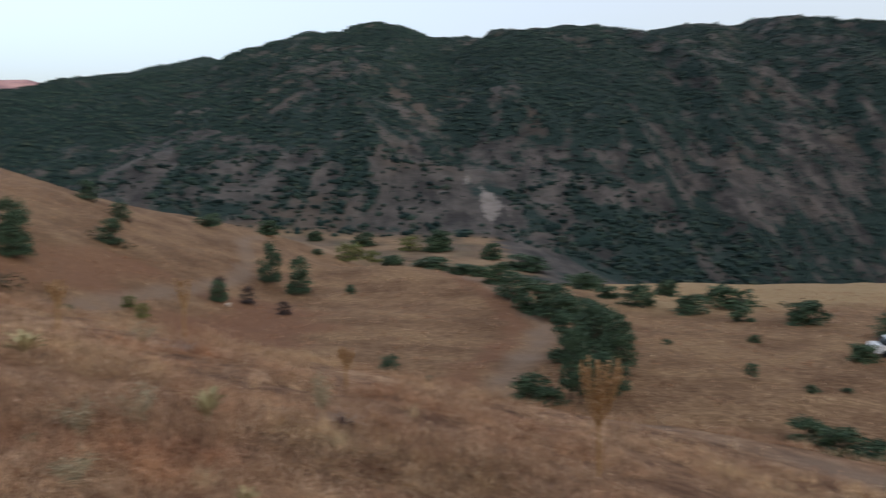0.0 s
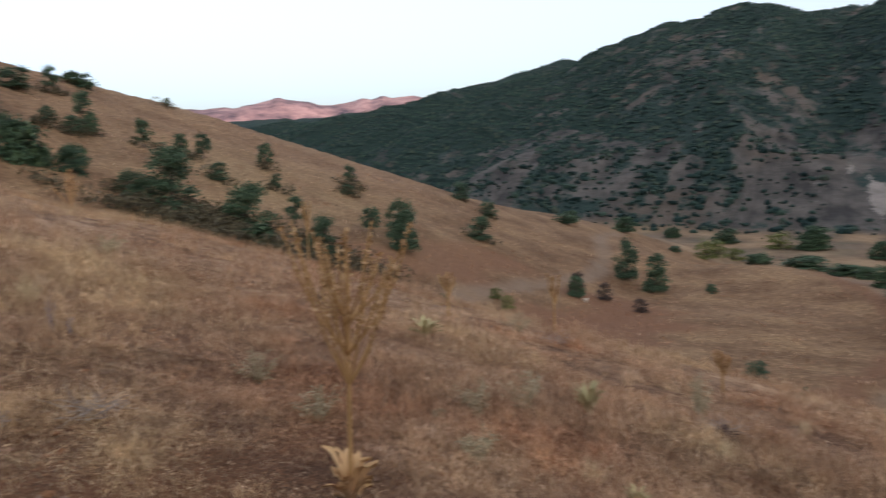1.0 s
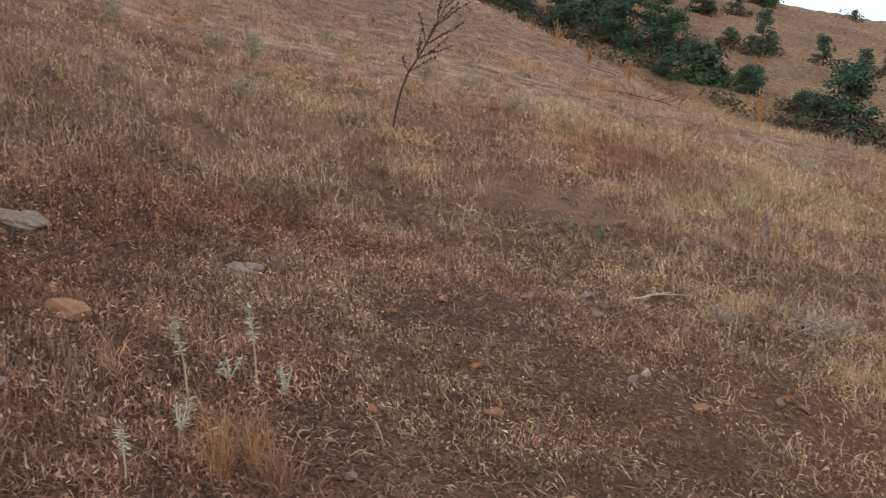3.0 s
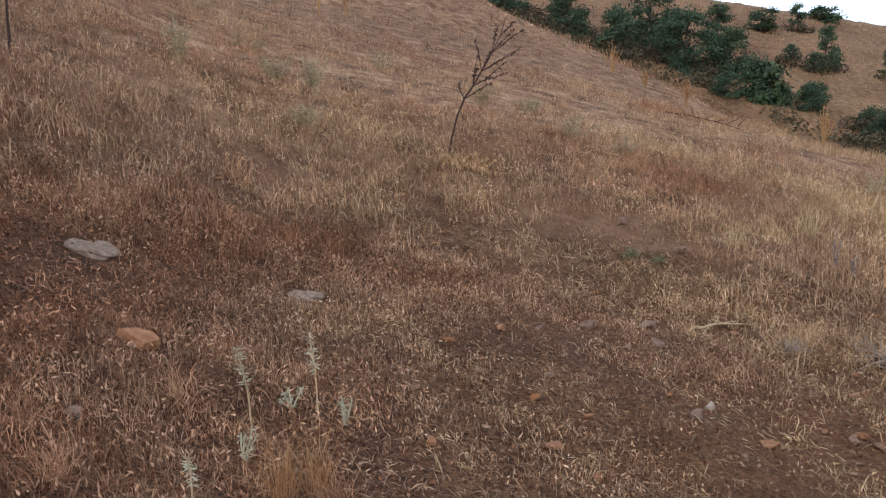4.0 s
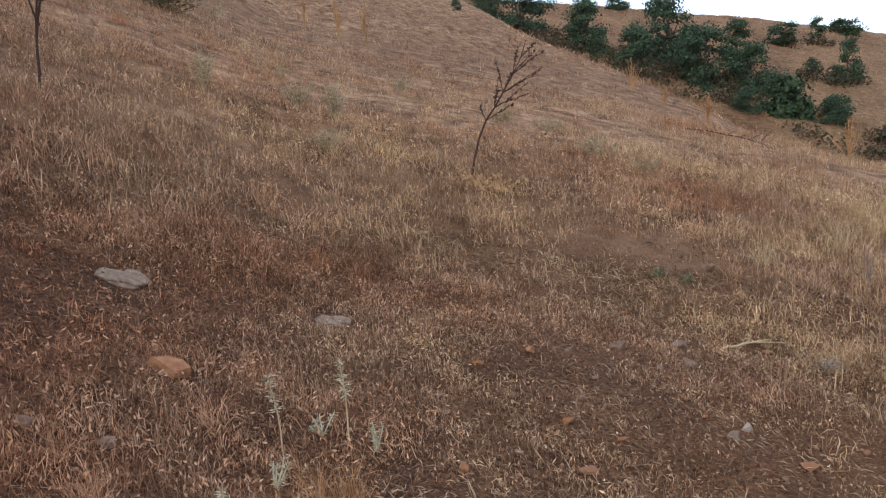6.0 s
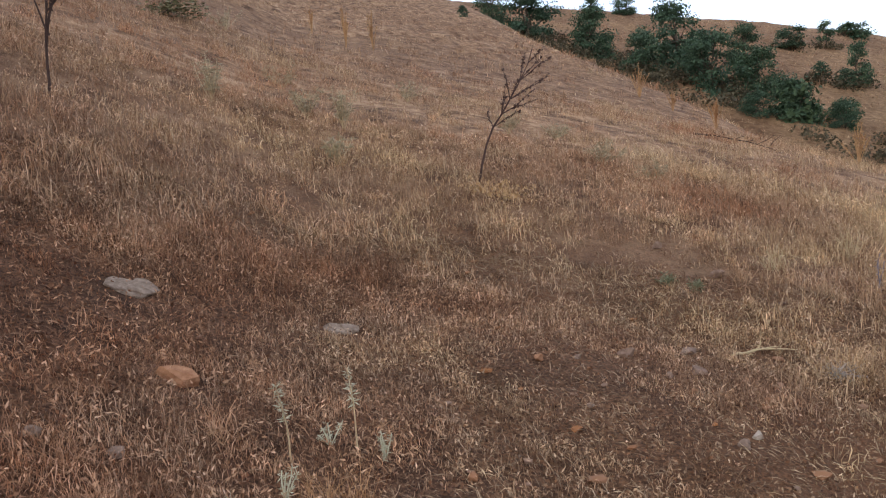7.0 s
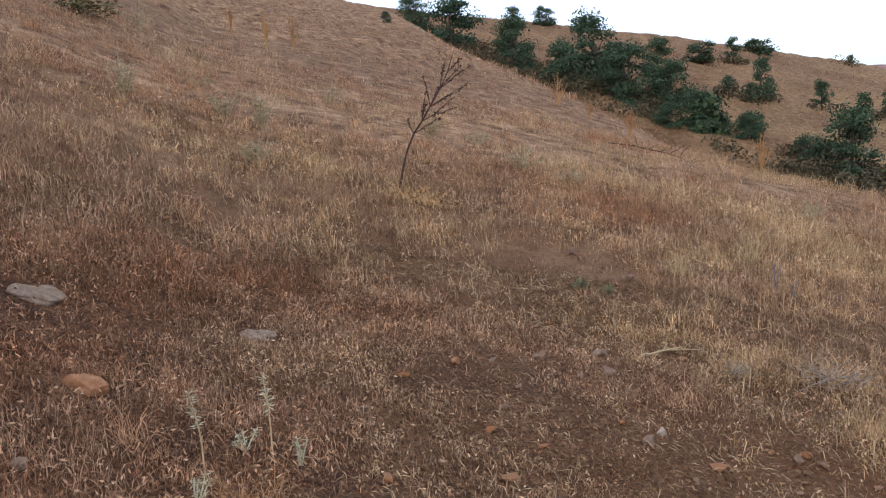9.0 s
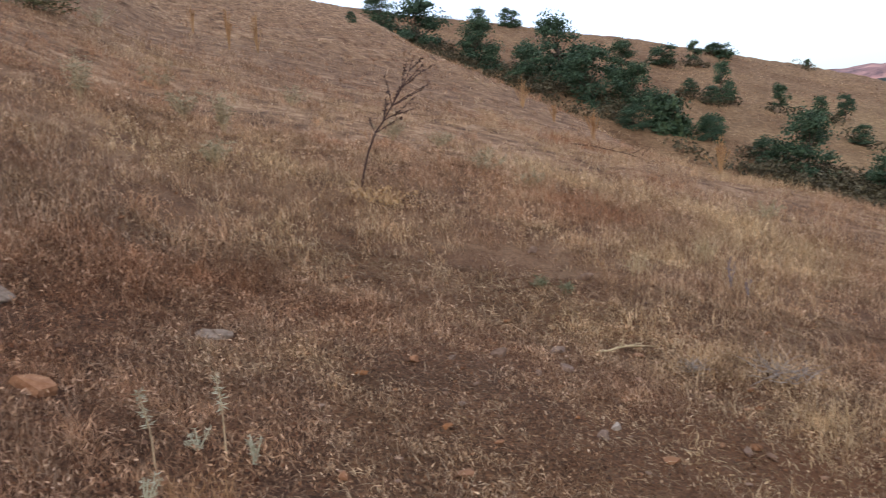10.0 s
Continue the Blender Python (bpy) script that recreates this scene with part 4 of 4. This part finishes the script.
def leaning_shrub(x, y, seed, label):
    """A bowed stem with upright twigs on its upper side and longer drooping ones on its lower side."""
    rg = np.random.default_rng(seed)
    e = new("dead_shrub")
    e.location = (x, y, ground_at(x, y) - 0.02)
    side, deep = np.array([0.26, 0.97, 0.0]), np.array([-0.97, 0.26, 0.0])
    reach = (0.0, 0.045, 0.10, 0.175, 0.26, 0.345, 0.45, 0.53, 0.58)
    rise = (0.0, 0.21, 0.40, 0.56, 0.67, 0.80, 0.96, 1.11, 1.25)
    stem = [side * a + deep * rg.normal(0, 0.012) + np.array([0, 0, b]) for a, b in zip(reach, rise)]
    part("stem", *tube(stem, np.linspace(0.0125, 0.0035, len(stem)), 6), SHRUB_BARK, e)
    for at, out, up, length in ((3, -0.30, 1.0, 0.30), (4, -0.10, 1.0, 0.32), (4, 0.05, 1.0, 0.22), (5, 0.0, 1.0, 0.30), (5, 0.12, 1.0, 0.24), (6, 0.1, 1.0, 0.24), (3, 1.0, 0.55, 0.30),
                                (4, 1.0, 0.42, 0.36), (4, 1.0, 0.70, 0.34), (5, 1.0, 0.55, 0.40), (5, 1.0, 0.32, 0.34), (6, 1.0, 0.45, 0.34), (6, 1.0, 0.75, 0.28), (7, 0.9, 0.8, 0.18)):
        pts, rad = twig(stem[at], side * out + deep * rg.normal(0, 0.35) + np.array([0, 0, up]), length * rg.uniform(0.9, 1.1), 0.0052, rg, 0.09)
        branch = part("branch", *tube(pts, rad, 5), SHRUB_BARK, e)
        part("seed_case_cover", *beads([pts[1:]], 0.0125, 26, rg), SHRUB_BARK, branch, "shrivelled dark seed cases", False, "stuff")
    return tagged(e, label, "shrub", "dead shrubs on the slope")


SHRUB_BARK = bark_material("shrub_bark", (0.060, 0.035, 0.031), (0.135, 0.080, 0.068), 60)
leaning_shrub(-7.46, 1.21, 3, "leaning leafless dark shrub with knobbly twigs")
s = dead_shrub(-6.9, -2.25, (0.0, 0.16, 1.0), 1.5, 8, 0.8, "tall upright dead shrub with a bare dark stem")


def fallen_branch(a, b, seed, r, mat, label, name="fallen_branch", lift=0.0, arch=0.05):
    """A dead branch lying on the slope with side twigs."""
    rg = np.random.default_rng(seed)
    a, b = np.array(a, float), np.array(b, float)
    n = 8
    pts = []
    for k in range(n + 1):
        p = a + (b - a) * k / n + rg.normal(0, 0.4 * arch, 2) * np.linalg.norm(b - a)
        pts.append(np.array([p[0], p[1], ground_at(*p) + r * 1.5 + lift + arch * np.linalg.norm(b - a) * math.sin(math.pi * k / n)]))
    e = new(name)
    e.location = pts[0]
    pts = [p - pts[0] for p in pts]
    part("stem", *tube(pts, np.linspace(r, r * 0.4, n + 1), 6), mat, e)
    for k in range(6):
        q = pts[2 + k % 6]
        t, rad = twig(q, pts[-1] / np.linalg.norm(pts[-1]) * 0.6 + rg.normal(0, 0.5, 3) + (0, 0, 0.5), np.linalg.norm(b - a) * rg.uniform(0.12, 0.3), r * 0.5, rg)
        part("side_twig", *tube(t, rad, 4), mat, e)
    return tagged(e, label, "branch")


fallen_branch((-14.9, 7.45), (-13.6, 8.4), 4, 0.018, DARK_TWIG, "dark fallen branch lying on dry grass")
fallen_branch((-4.30, 1.85), (-4.42, 2.20), 6, 0.0075, PALE_STRAW, "pale bleached broken stick with frayed twigs", "stick", 0.02, 0.02)
fallen_branch((-4.40, 2.10), (-4.36, 2.30), 7, 0.006, PALE_STRAW, "pale bleached broken stick with frayed twigs", "stick", 0.02, 0.02)


SEED = straw_material("mullein_seed_cases", [(0.34, 0.195, 0.095), (0.46, 0.285, 0.15), (0.56, 0.38, 0.22)], 0.85, 0.2)


def mullein(x, y, height, arms, spread, seed, label, rosette=True, thick=0.012):
    """A dead mullein: a stalk that opens into a candelabra of seed spikes over dry basal leaves."""
    rg = np.random.default_rng(seed)
    e = new("dead_mullein")
    e.location = (x, y, ground_at(x, y) - 0.02)
    stalk, rad = twig((0, 0, 0), (0, 0, 1), height * 0.95, thick, rg, 0.02, 9, 0.4)
    part("stalk", *tube(stalk, rad, 7), MULLEIN, e)
    for k in range(arms):
        i = 4 + k % 3
        a = 2.4 * k + rg.uniform(-0.3, 0.3)
        out = spread * rg.uniform(0.7, 1.1)
        top = height * rg.uniform(0.82, 1.0)
        p0 = stalk[i]
        d = np.array([math.cos(a), math.sin(a), 0])
        rise = max(0.15 * height, top - p0[2])
        pts = [p0, p0 + d * out * 0.42 + (0, 0, rise * 0.28), p0 + d * out * 0.75 + (0, 0, rise * 0.62), p0 + d * out + (0, 0, rise)]
        arm = part("seed_spike", *tube(pts, [thick * 0.5, thick * 0.45, thick * 0.4, thick * 0.2], 5), MULLEIN, e)
        part("seed_case_cover", *beads([pts[1:]], 0.85 * thick, 70, rg), SEED, arm, "", False, "stuff")
    part("seed_case_cover", *beads([stalk[4:]], 1.1 * thick, 90, rg), SEED, e, "", False, "stuff")
    if rosette:
        for k in range(34):
            a, n = k * 2.4, 0.05 + 0.11 * rg.random()
            lift = rg.uniform(1.2, 4.5)
            d, s = np.array([math.cos(a), math.sin(a), 0]), np.array([-math.sin(a), math.cos(a), 0])
            v = []
            for u, w in ((0.05, 0.25), (0.35, 0.8), (0.65, 1.0), (1.0, 0.15)):
                c = d * n * u + np.array([0, 0, 0.02 + lift * n * (u - 0.55 * u * u)])
                v += [c - s * 0.022 * w + rg.normal(0, 0.006, 3), c + np.array([0, 0, -0.012]), c + s * 0.022 * w + rg.normal(0, 0.006, 3)]
            f = [(3 * i + j, 3 * i + j + 1, 3 * i + j + 4, 3 * i + j + 3) for i in range(3) for j in range(2)]
            part("leaf", v, f, TAN_LEAF, e)
    return tagged(e, label, "plant", "dead mulleins")


CANDLE = "tall dead orange-brown mullein with a candelabra of seed spikes"
mullein(-2.2, 2.86, 1.38, 20, 0.31, 21, CANDLE, True, 0.0135)
mullein(1.42, 6.57, 1.15, 24, 0.20, 22, CANDLE, False, 0.016)
SPIKE = "slender dead mullein stalk standing in dry grass"
for k, (x, y, h) in enumerate(((-4.1, 11.7, 1.0), (-9.3, 12.1, 1.35), (-4.9, 9.4, 0.7), (-1.2, 9.1, 0.55))):
    mullein(x, y, h, 5, 0.12, 33 + k, SPIKE, False, 0.019)


def feather_grass(x, y, h, w, seed, label, mat, count=70, name="dry_grass_clump", thick=0.0026):
    """A fountain of stiff dry stems."""
    rg = np.random.default_rng(seed)
    k = count
    r, a = w * 0.18 * np.sqrt(rg.random(k)), rg.uniform(0, 2 * np.pi, k)
    bx, by = r * np.cos(a), r * np.sin(a)
    v, f = blades(bx, by, np.zeros(k), h * rg.uniform(0.5, 1.1, k), np.full(k, thick * (1 + w)), rg.uniform(0.03, 0.8, k) * w / h, rg)
    o = new(name, sheet(name, v, f, mat, False))
    o.location = (x, y, ground_at(x, y))
    return tagged(o, label, "grass", "tall dry clumps")


def feather_fan(x, y, h, w, seed, label):
    """A fan of stiff plumes that spread from one root, each with short barbs."""
    rg = np.random.default_rng(seed)
    e = new("dry_plume_plant")
    e.location = (x, y, ground_at(x, y) - 0.03)
    for k in range(12):
        a, s = rg.uniform(0, 2 * np.pi), rg.uniform(0.1, 1.0)
        out = np.array([math.cos(a) * 0.5, math.sin(a), 0]) * w * 0.6 * s
        tall = h * rg.uniform(0.6, 1.0) * (1 - 0.25 * s)
        pts = [np.zeros(3), out * 0.25 + (0, 0, tall * 0.4), out * 0.55 + (0, 0, tall * 0.75), out * 0.8 + (0, 0, tall)]
        stem = part("plume", *tube(pts, [0.012, 0.010, 0.008, 0.003], 4), FOX_STRAW, e)
        part("barb_cover", *beads([pts[1:]], 0.02, 30, rg), FOX_STRAW, stem, "", False, "stuff")
    return tagged(e, label, "plant", "tall dry clumps")


FOX_STRAW = straw_material("fox_straw", [(0.36, 0.19, 0.092), (0.48, 0.275, 0.14), (0.58, 0.36, 0.20)], 0.85, 0.2)
FOX = "tall orange-brown dry grass clump on the brow"
for k, (x, y, h, w) in enumerate(((-24.3, 10.6, 1.0, 0.9), (-19.6, 10.6, 0.8, 0.9), (-22.6, 10.9, 0.55, 0.6), (-14.6, 10.9, 0.85, 1.0))):
    feather_fan(x, y, h * 1.25, w, 50 + k, FOX)
for k, (x, y, h) in enumerate(((-27.9, 0.2, 1.0), (-23.9, 1.1, 1.35), (-24.8, 2.0, 1.45))):
    feather_fan(x, y, h, 0.42, 56 + k, "narrow reddish-brown dry plume plant on the upper slope")
# clumps of longer stems scattered over the near slope
rg = np.random.default_rng(77)
LONG = ("straw-coloured clump of longer dry grass", "reddish-brown clump of longer dry grass", "brown clump of dry weeds")
for k in range(200):
    r, a = 2.6 + 11.5 * rg.random() ** 0.8, radians(rg.uniform(-34, 114) if k < 130 else rg.uniform(-34, 40))
    x, y = -r * math.sin(a), r * math.cos(a)
    kind = int(rg.integers(0, 3))
    if float(on_tracks(np.array([x]), np.array([y]))[0]) < 0.2 and y < 12.5 and bareness(x, y) < 0.2:
        feather_grass(x, y, rg.uniform(0.10, 0.22), rg.uniform(0.22, 0.5), 200 + k, LONG[kind], (HUSK, GRASS, GRASS)[kind], 75)
WEED = "orange-brown clump of bristly dry weeds"
for k, (x, y, h, w, mat) in enumerate(((-2.55, -0.38, 0.30, 0.22, FOX_STRAW), (-2.60, -0.27, 0.26, 0.22, FOX_STRAW), (-2.48, -0.22, 0.20, 0.2, GRASS), (-2.5, -0.92, 0.15, 0.22, HUSK), (-2.7, -1.05, 0.13, 0.25, HUSK))):
    feather_grass(x, y, h, w, 400 + k, WEED if mat is FOX_STRAW else LONG[0] if mat is HUSK else LONG[1], mat, 110, thick=0.0018)
YEL = "pale yellow dry grass clump on the slope"
for k, (x, y, h, w) in enumerate(((-4.3, 7.6, 0.24, 0.5), (-2.0, 6.1, 0.3, 0.35), (-0.82, 5.75, 0.2, 0.3), (-6.0, 3.9, 0.35, 0.5), (-1.4, 4.2, 0.22, 0.3), (-5.6, 3.0, 0.28, 0.5), (-0.3, 7.6, 0.2, 0.3))):
    feather_grass(x, y, h, w, 60 + k, YEL, PALE_STRAW, 80)


def wormwood(x, y, h, stems, spread, seed, label, mat, leafy=1.0, bare=0.0):
    """Grey-green stems, each with whorls of narrow leaves and round buds."""
    rg = np.random.default_rng(seed)
    e = new("wormwood_plant")
    e.location = (x, y, ground_at(x, y) - 0.01)
    for k in range(stems):
        a = rg.uniform(0, 2 * np.pi)
        d = np.array([math.cos(a), math.sin(a), 0]) * spread * (0 if stems == 1 else rg.uniform(0.1, 1)) + np.array([0, 0, h])
        pts, rad = twig((0, 0, 0), d, h * rg.uniform(0.7, 1.0), 0.0035, rg, 0.07, 6, 0.5)
        st = part("stem", *tube(pts, rad, 4), PALE_STRAW if bare else mat, e)
        c, n = [], []
        for _ in range(int(46 * leafy)):
            u = rg.uniform(bare, 1) * 6
            i = min(int(u), 5)
            c.append(pts[i] + (u - i) * (pts[i + 1] - pts[i]))
        c = np.array(c)
        out = rg.normal(0, 1, (len(c), 3)) * (1, 1, 0.5)
        out /= np.linalg.norm(out, axis=1, keepdims=True)
        L = rg.uniform(0.014, 0.042, (len(c), 1)) * (0.7 + h) * (1.6 if stems > 9 else 0.75)
        side = np.cross(out, rg.normal(0, 1, (len(c), 3)))
        side /= np.linalg.norm(side, axis=1, keepdims=True)
        v = np.stack([c, c + out * L * 0.5 + side * L * 0.08, c + out * L, c + out * L * 0.5 - side * L * 0.08], 1).reshape(-1, 3)
        part("leaf_cover", v, np.arange(4 * len(c)).reshape(-1, 4), mat, st, "", False, "stuff")
    return tagged(e, label, "plant", "wormwood plants")


PALE_WORM = "pale grey-green wormwood stem with a leafy tip"
for k, (x, y, h) in enumerate(((-3.0, -0.47, 0.32), (-3.14, -0.25, 0.36), (-3.1, -0.16, 0.13), (-2.8, -0.49, 0.12), (-3.16, -0.34, 0.10), (-2.48, -0.6, 0.22))):
    wormwood(x, y, h, 1 if h > 0.2 else 4, 0.08, 70 + k, PALE_WORM, SILVER, 2.0 if h > 0.2 else 0.9, 0.55 if h > 0.2 else 0.0)
GREY_WORM = "low grey-green wormwood clump among dry grass"
for k, (x, y, h, w) in enumerate(((-10.3, 2.3, 0.36, 0.3), (-10.5, 3.0, 0.3, 0.3), (-9.0, 3.1, 0.32, 0.34), (-9.1, -1.3, 0.5, 0.35), (-9.6, -0.3, 0.42, 0.2), (-9.25, 0.1, 0.5, 0.25),
                                  (-7.8, -0.05, 0.28, 0.2), (-19.7, -2.0, 0.6, 0.5), (-13.0, 1.35, 0.4, 0.5), (-8.4, 3.4, 0.25, 0.3), (-3.0, 3.7, 0.25, 0.22), (-2.3, 5.5, 0.3, 0.3),
                                  (-3.8, 4.1, 0.25, 0.25), (-1.15, 6.9, 0.4, 0.12), (-8.3, 6.6, 0.3, 0.4), (-12.5, -0.6, 0.45, 0.5), (-2.0, 3.9, 0.2, 0.2), (-2.5, 5.0, 0.28, 0.3), (-4.0, 9.8, 0.3, 0.4))):
    near = x > -7
    wormwood(x, y, h * (1.15 if near else 1.1), 16 if near else 13, w * (1.3 if near else 1.5), 90 + k, GREY_WORM, WORMWOOD, 0.6 if near else 0.9, 0.0 if near else 0.3)


def leaf_rosette(x, y, w, h, count, seed, mat, label):
    """A low plant of long pointed leaves that arch out from one root."""
    rg = np.random.default_rng(seed)
    e = new("rosette_plant")
    e.location = (x, y, ground_at(x, y) - 0.01)
    for k in range(count):
        a, reach = 2.4 * k + rg.uniform(-0.3, 0.3), 0.5 * w * rg.uniform(0.45, 1.0)
        rise = h * rg.uniform(0.45, 1.0) * (1.3 - reach / w)
        d, s = np.array([math.cos(a), math.sin(a), 0]), np.array([-math.sin(a), math.cos(a), 0])
        v = []
        for u, q in ((0.0, 0.35), (0.3, 0.9), (0.65, 1.0), (1.0, 0.08)):
            c = d * reach * u + np.array([0, 0, rise * (2 * u - 1.05 * u * u)])
            wide = s * 0.055 * w * q
            v += [c - wide, c + np.array([0, 0, -0.02 * w]), c + wide]
        f = [(3 * i + j, 3 * i + j + 1, 3 * i + j + 4, 3 * i + j + 3) for i in range(3) for j in range(2)]
        part("leaf", v, f, mat, e)
    return tagged(e, label, "plant", "rosette plants")


CREAM_LEAF = straw_material("cream_leaves", [(0.38, 0.32, 0.17), (0.50, 0.43, 0.24), (0.30, 0.26, 0.14)], 0.8, 0.1)
CREAM = "pale yellow-green rosette of pointed leaves on the dry slope"
for k, (x, y, w, h) in enumerate(((-4.1, 7.2, 0.46, 0.26), (-1.85, 5.75, 0.34, 0.30), (-0.35, 4.0, 0.20, 0.14), (-1.1, 4.05, 0.18, 0.14))):
    leaf_rosette(x, y, w, h, 26, 150 + k, CREAM_LEAF, CREAM)
leaf_rosette(-0.9, 6.35, 0.34, 0.12, 22, 160, DARK_TWIG, "shrivelled dark brown rosette of dead leaves")


def leaf_heap(x, y, w, count, seed, label):
    """Fallen leaves heaped loosely on the ground."""
    rg = np.random.default_rng(seed)
    p = rg.normal(0, w * 0.3, (count, 2))
    c = np.column_stack([p, land(x + p[:, 0], y + p[:, 1]) - ground_at(x, y) + rg.uniform(0.01, 0.07, count)])
    o = new("fallen_leaves", sheet("fallen_leaves", *leaf_quads(c, np.tile([0.4, 0.1, 0.8], (count, 1)), 0.024, rg), TAN_LEAF, False))
    o.location = (x, y, ground_at(x, y))
    return tagged(o, label, "leaves")


leaf_heap(-7.28, 1.38, 0.5, 150, 171, "tan dry leaves fallen under the leaning shrub")
THISTLE = straw_material("blue_grey_stems", [(0.14, 0.13, 0.17), (0.22, 0.20, 0.25), (0.28, 0.25, 0.28)], 0.8, 0.1)
for k, (x, y, h) in enumerate(((-5.15, 3.49, 0.27), (-5.05, 3.56, 0.17))):
    wormwood(x, y, h, 3, 0.03, 180 + k, "thin blue-grey thistle stem in the dry grass", THISTLE, 0.8)
HERB = straw_material("green_herb_leaves", [(0.17, 0.175, 0.10), (0.24, 0.24, 0.145), (0.30, 0.29, 0.19)], 0.8, 0.1)
for k, (x, y, w) in enumerate(((-5.44, 2.05, 0.12), (-5.3, 2.2, 0.09), (-2.62, 4.6, 0.1))):
    wormwood(x, y, 0.09, 12, w, 190 + k, "low tuft of green herb on the soil", HERB, 0.8)


def twig_heap(x, y, w, seed, label):
    """A flattened tangle of fine dead stems."""
    rg = np.random.default_rng(seed)
    e = new("dead_twigs")
    e.location = (x, y, ground_at(x, y))
    for k in range(4):
        bits = []
        for _ in range(14):
            a = rg.uniform(0, 2 * np.pi)
            bits.append(tube(*twig((*rg.normal(0, w * 0.2, 2), 0.01 + 0.04 * rg.random()), (math.cos(a), math.sin(a), rg.uniform(0.0, 0.5)), w * rg.uniform(0.25, 0.6), 0.0034, rg, 0.2, 4), 3))
        part("tangle", *join(bits), GREY_TWIG, e, "", True, "stuff")
    return tagged(e, label, "twigs", "dead twig tangles")


for k, (x, y, w) in enumerate(((-3.83, 2.74, 0.46), (-4.0, 2.3, 0.2), (-0.97, 6.6, 0.4), (-3.4, 9.6, 0.5))):
    twig_heap(x, y, w, 130 + k, "grey tangle of fine dead twigs on the soil")

SAGE = leaf_material("sage_leaves", (0.11, 0.115, 0.065), (0.25, 0.25, 0.15))
plant_tree("low_green_bush", tree_meshes(530, 1.0, 1.0, 0.02, 0.03, 900, SAGE, 0.04), (-18.1, -3.0), (2.0, 2.0, 0.62), 0.4, "low sparse grey-green bush on the upper slope", "bush", "", 0.02)


# ---------------------------------------------------------------- a car at the edge of the field
def parked_car(x, y, turn):
    e = new("parked_car")
    e.matrix_world = pose(x, y, ground_at(x, y), 0, 0, turn)
    paint, _, _, pb = material("white_car_paint", 0.3)
    pb.inputs["Base Color"].default_value = (0.8, 0.8, 0.8, 1)
    dark, _, _, db = material("car_glass", 0.08)
    db.inputs["Base Color"].default_value = (0.02, 0.025, 0.03, 1)
    rubber, _, _, _ = material("tyre_rubber", 0.9)
    rubber.node_tree.nodes["Principled BSDF"].inputs["Base Color"].default_value = (0.02, 0.02, 0.02, 1)

    def loft(outline, half, tuck):
        v = [(px, sgn * half * (1 - tuck * (pz - 0.3)), pz) for sgn in (-1, 1) for px, pz in outline]
        n = len(outline)
        bm = bmesh.new()
        q = [bm.verts.new(p) for p in v]
        bm.faces.new(q[:n])
        bm.faces.new(list(reversed(q[n:])))
        for i in range(n):
            bm.faces.new((q[i], q[i + n], q[(i + 1) % n + n], q[(i + 1) % n]))
        bmesh.ops.bevel(bm, geom=list(bm.edges), offset=0.03, segments=2, affect="EDGES")
        return bm

    def put(name, bm, mat, label=""):
        me = bpy.data.meshes.new(name)
        bmesh.ops.recalc_face_normals(bm, faces=list(bm.faces))
        bm.to_mesh(me)
        bm.free()
        me.materials.append(mat)
        o = new(name, me)
        o.parent = e
        return tagged(o, label)

    put("body", loft([(-2.05, 0.35), (2.05, 0.35), (2.1, 0.65), (1.95, 0.85), (-1.95, 0.95), (-2.1, 0.7)], 0.85, 0.05), paint)
    put("cabin", loft([(-1.5, 0.9), (1.0, 0.88), (0.35, 1.42), (-1.15, 1.45)], 0.80, 0.16), dark, "dark glass cabin")
    put("roof", loft([(-1.18, 1.41), (0.38, 1.38), (0.30, 1.48), (-1.05, 1.50)], 0.78, 0.16), paint)
    for wx in (-1.3, 1.3):
        for wy in (-0.76, 0.76):
            bm = bmesh.new()
            bmesh.ops.create_cone(bm, cap_ends=True, segments=20, radius1=0.31, radius2=0.31, depth=0.2, matrix=pose(wx, wy, 0.31, 90))
            bmesh.ops.bevel(bm, geom=list(bm.edges), offset=0.02, segments=1, affect="EDGES")
            put("wheel", bm, rubber, "black tyre")
    return tagged(e, "white car parked behind a bush on the field", "car")


parked_car(34.15, 54.8, -12)


# ---------------------------------------------------------------- chips of stone on the open soil
def chips(count, seed):
    rg = np.random.default_rng(seed)
    r = np.sqrt(rg.uniform(1.4 ** 2, 7.0 ** 2, count))
    az = np.radians(rg.uniform(-40, 118, count))
    x, y = -r * np.sin(az), r * np.cos(az)
    keep = rg.random(count) < 0.35 + bareness(x, y)
    x, y = x[keep], y[keep]
    k = len(x)
    base = bmesh.new()
    bmesh.ops.create_icosphere(base, subdivisions=1, radius=1.0)
    bv = np.array([q.co for q in base.verts])
    bf = np.array([[q.index for q in f.verts] for f in base.faces])
    base.free()
    s = 0.006 + 0.022 * rg.random(k) ** 3
    p = bv[None] * (1 + rg.uniform(-0.35, 0.35, (k, len(bv), 1))) * np.stack([s * rg.uniform(0.7, 1.5, k), s * rg.uniform(0.7, 1.5, k), s * 0.5], -1)[:, None]
    p = p + np.stack([x, y, land(x, y) + s * 0.3 + 0.004], -1)[:, None]
    return p.reshape(-1, 3), (bf[None] + (np.arange(k) * len(bv))[:, None, None]).reshape(-1, 3)


CHIP = straw_material("stone_chips", [(0.22, 0.095, 0.05), (0.34, 0.16, 0.085), (0.26, 0.17, 0.13), (0.34, 0.21, 0.15), (0.38, 0.16, 0.07), (0.20, 0.13, 0.10)], 0.9, 0.2)
tagged(new("stone_chips", sheet("stone_chips", *chips(1500, 23), CHIP, False)), "small reddish and grey chips of stone on the soil", "stones", kind="stuff")
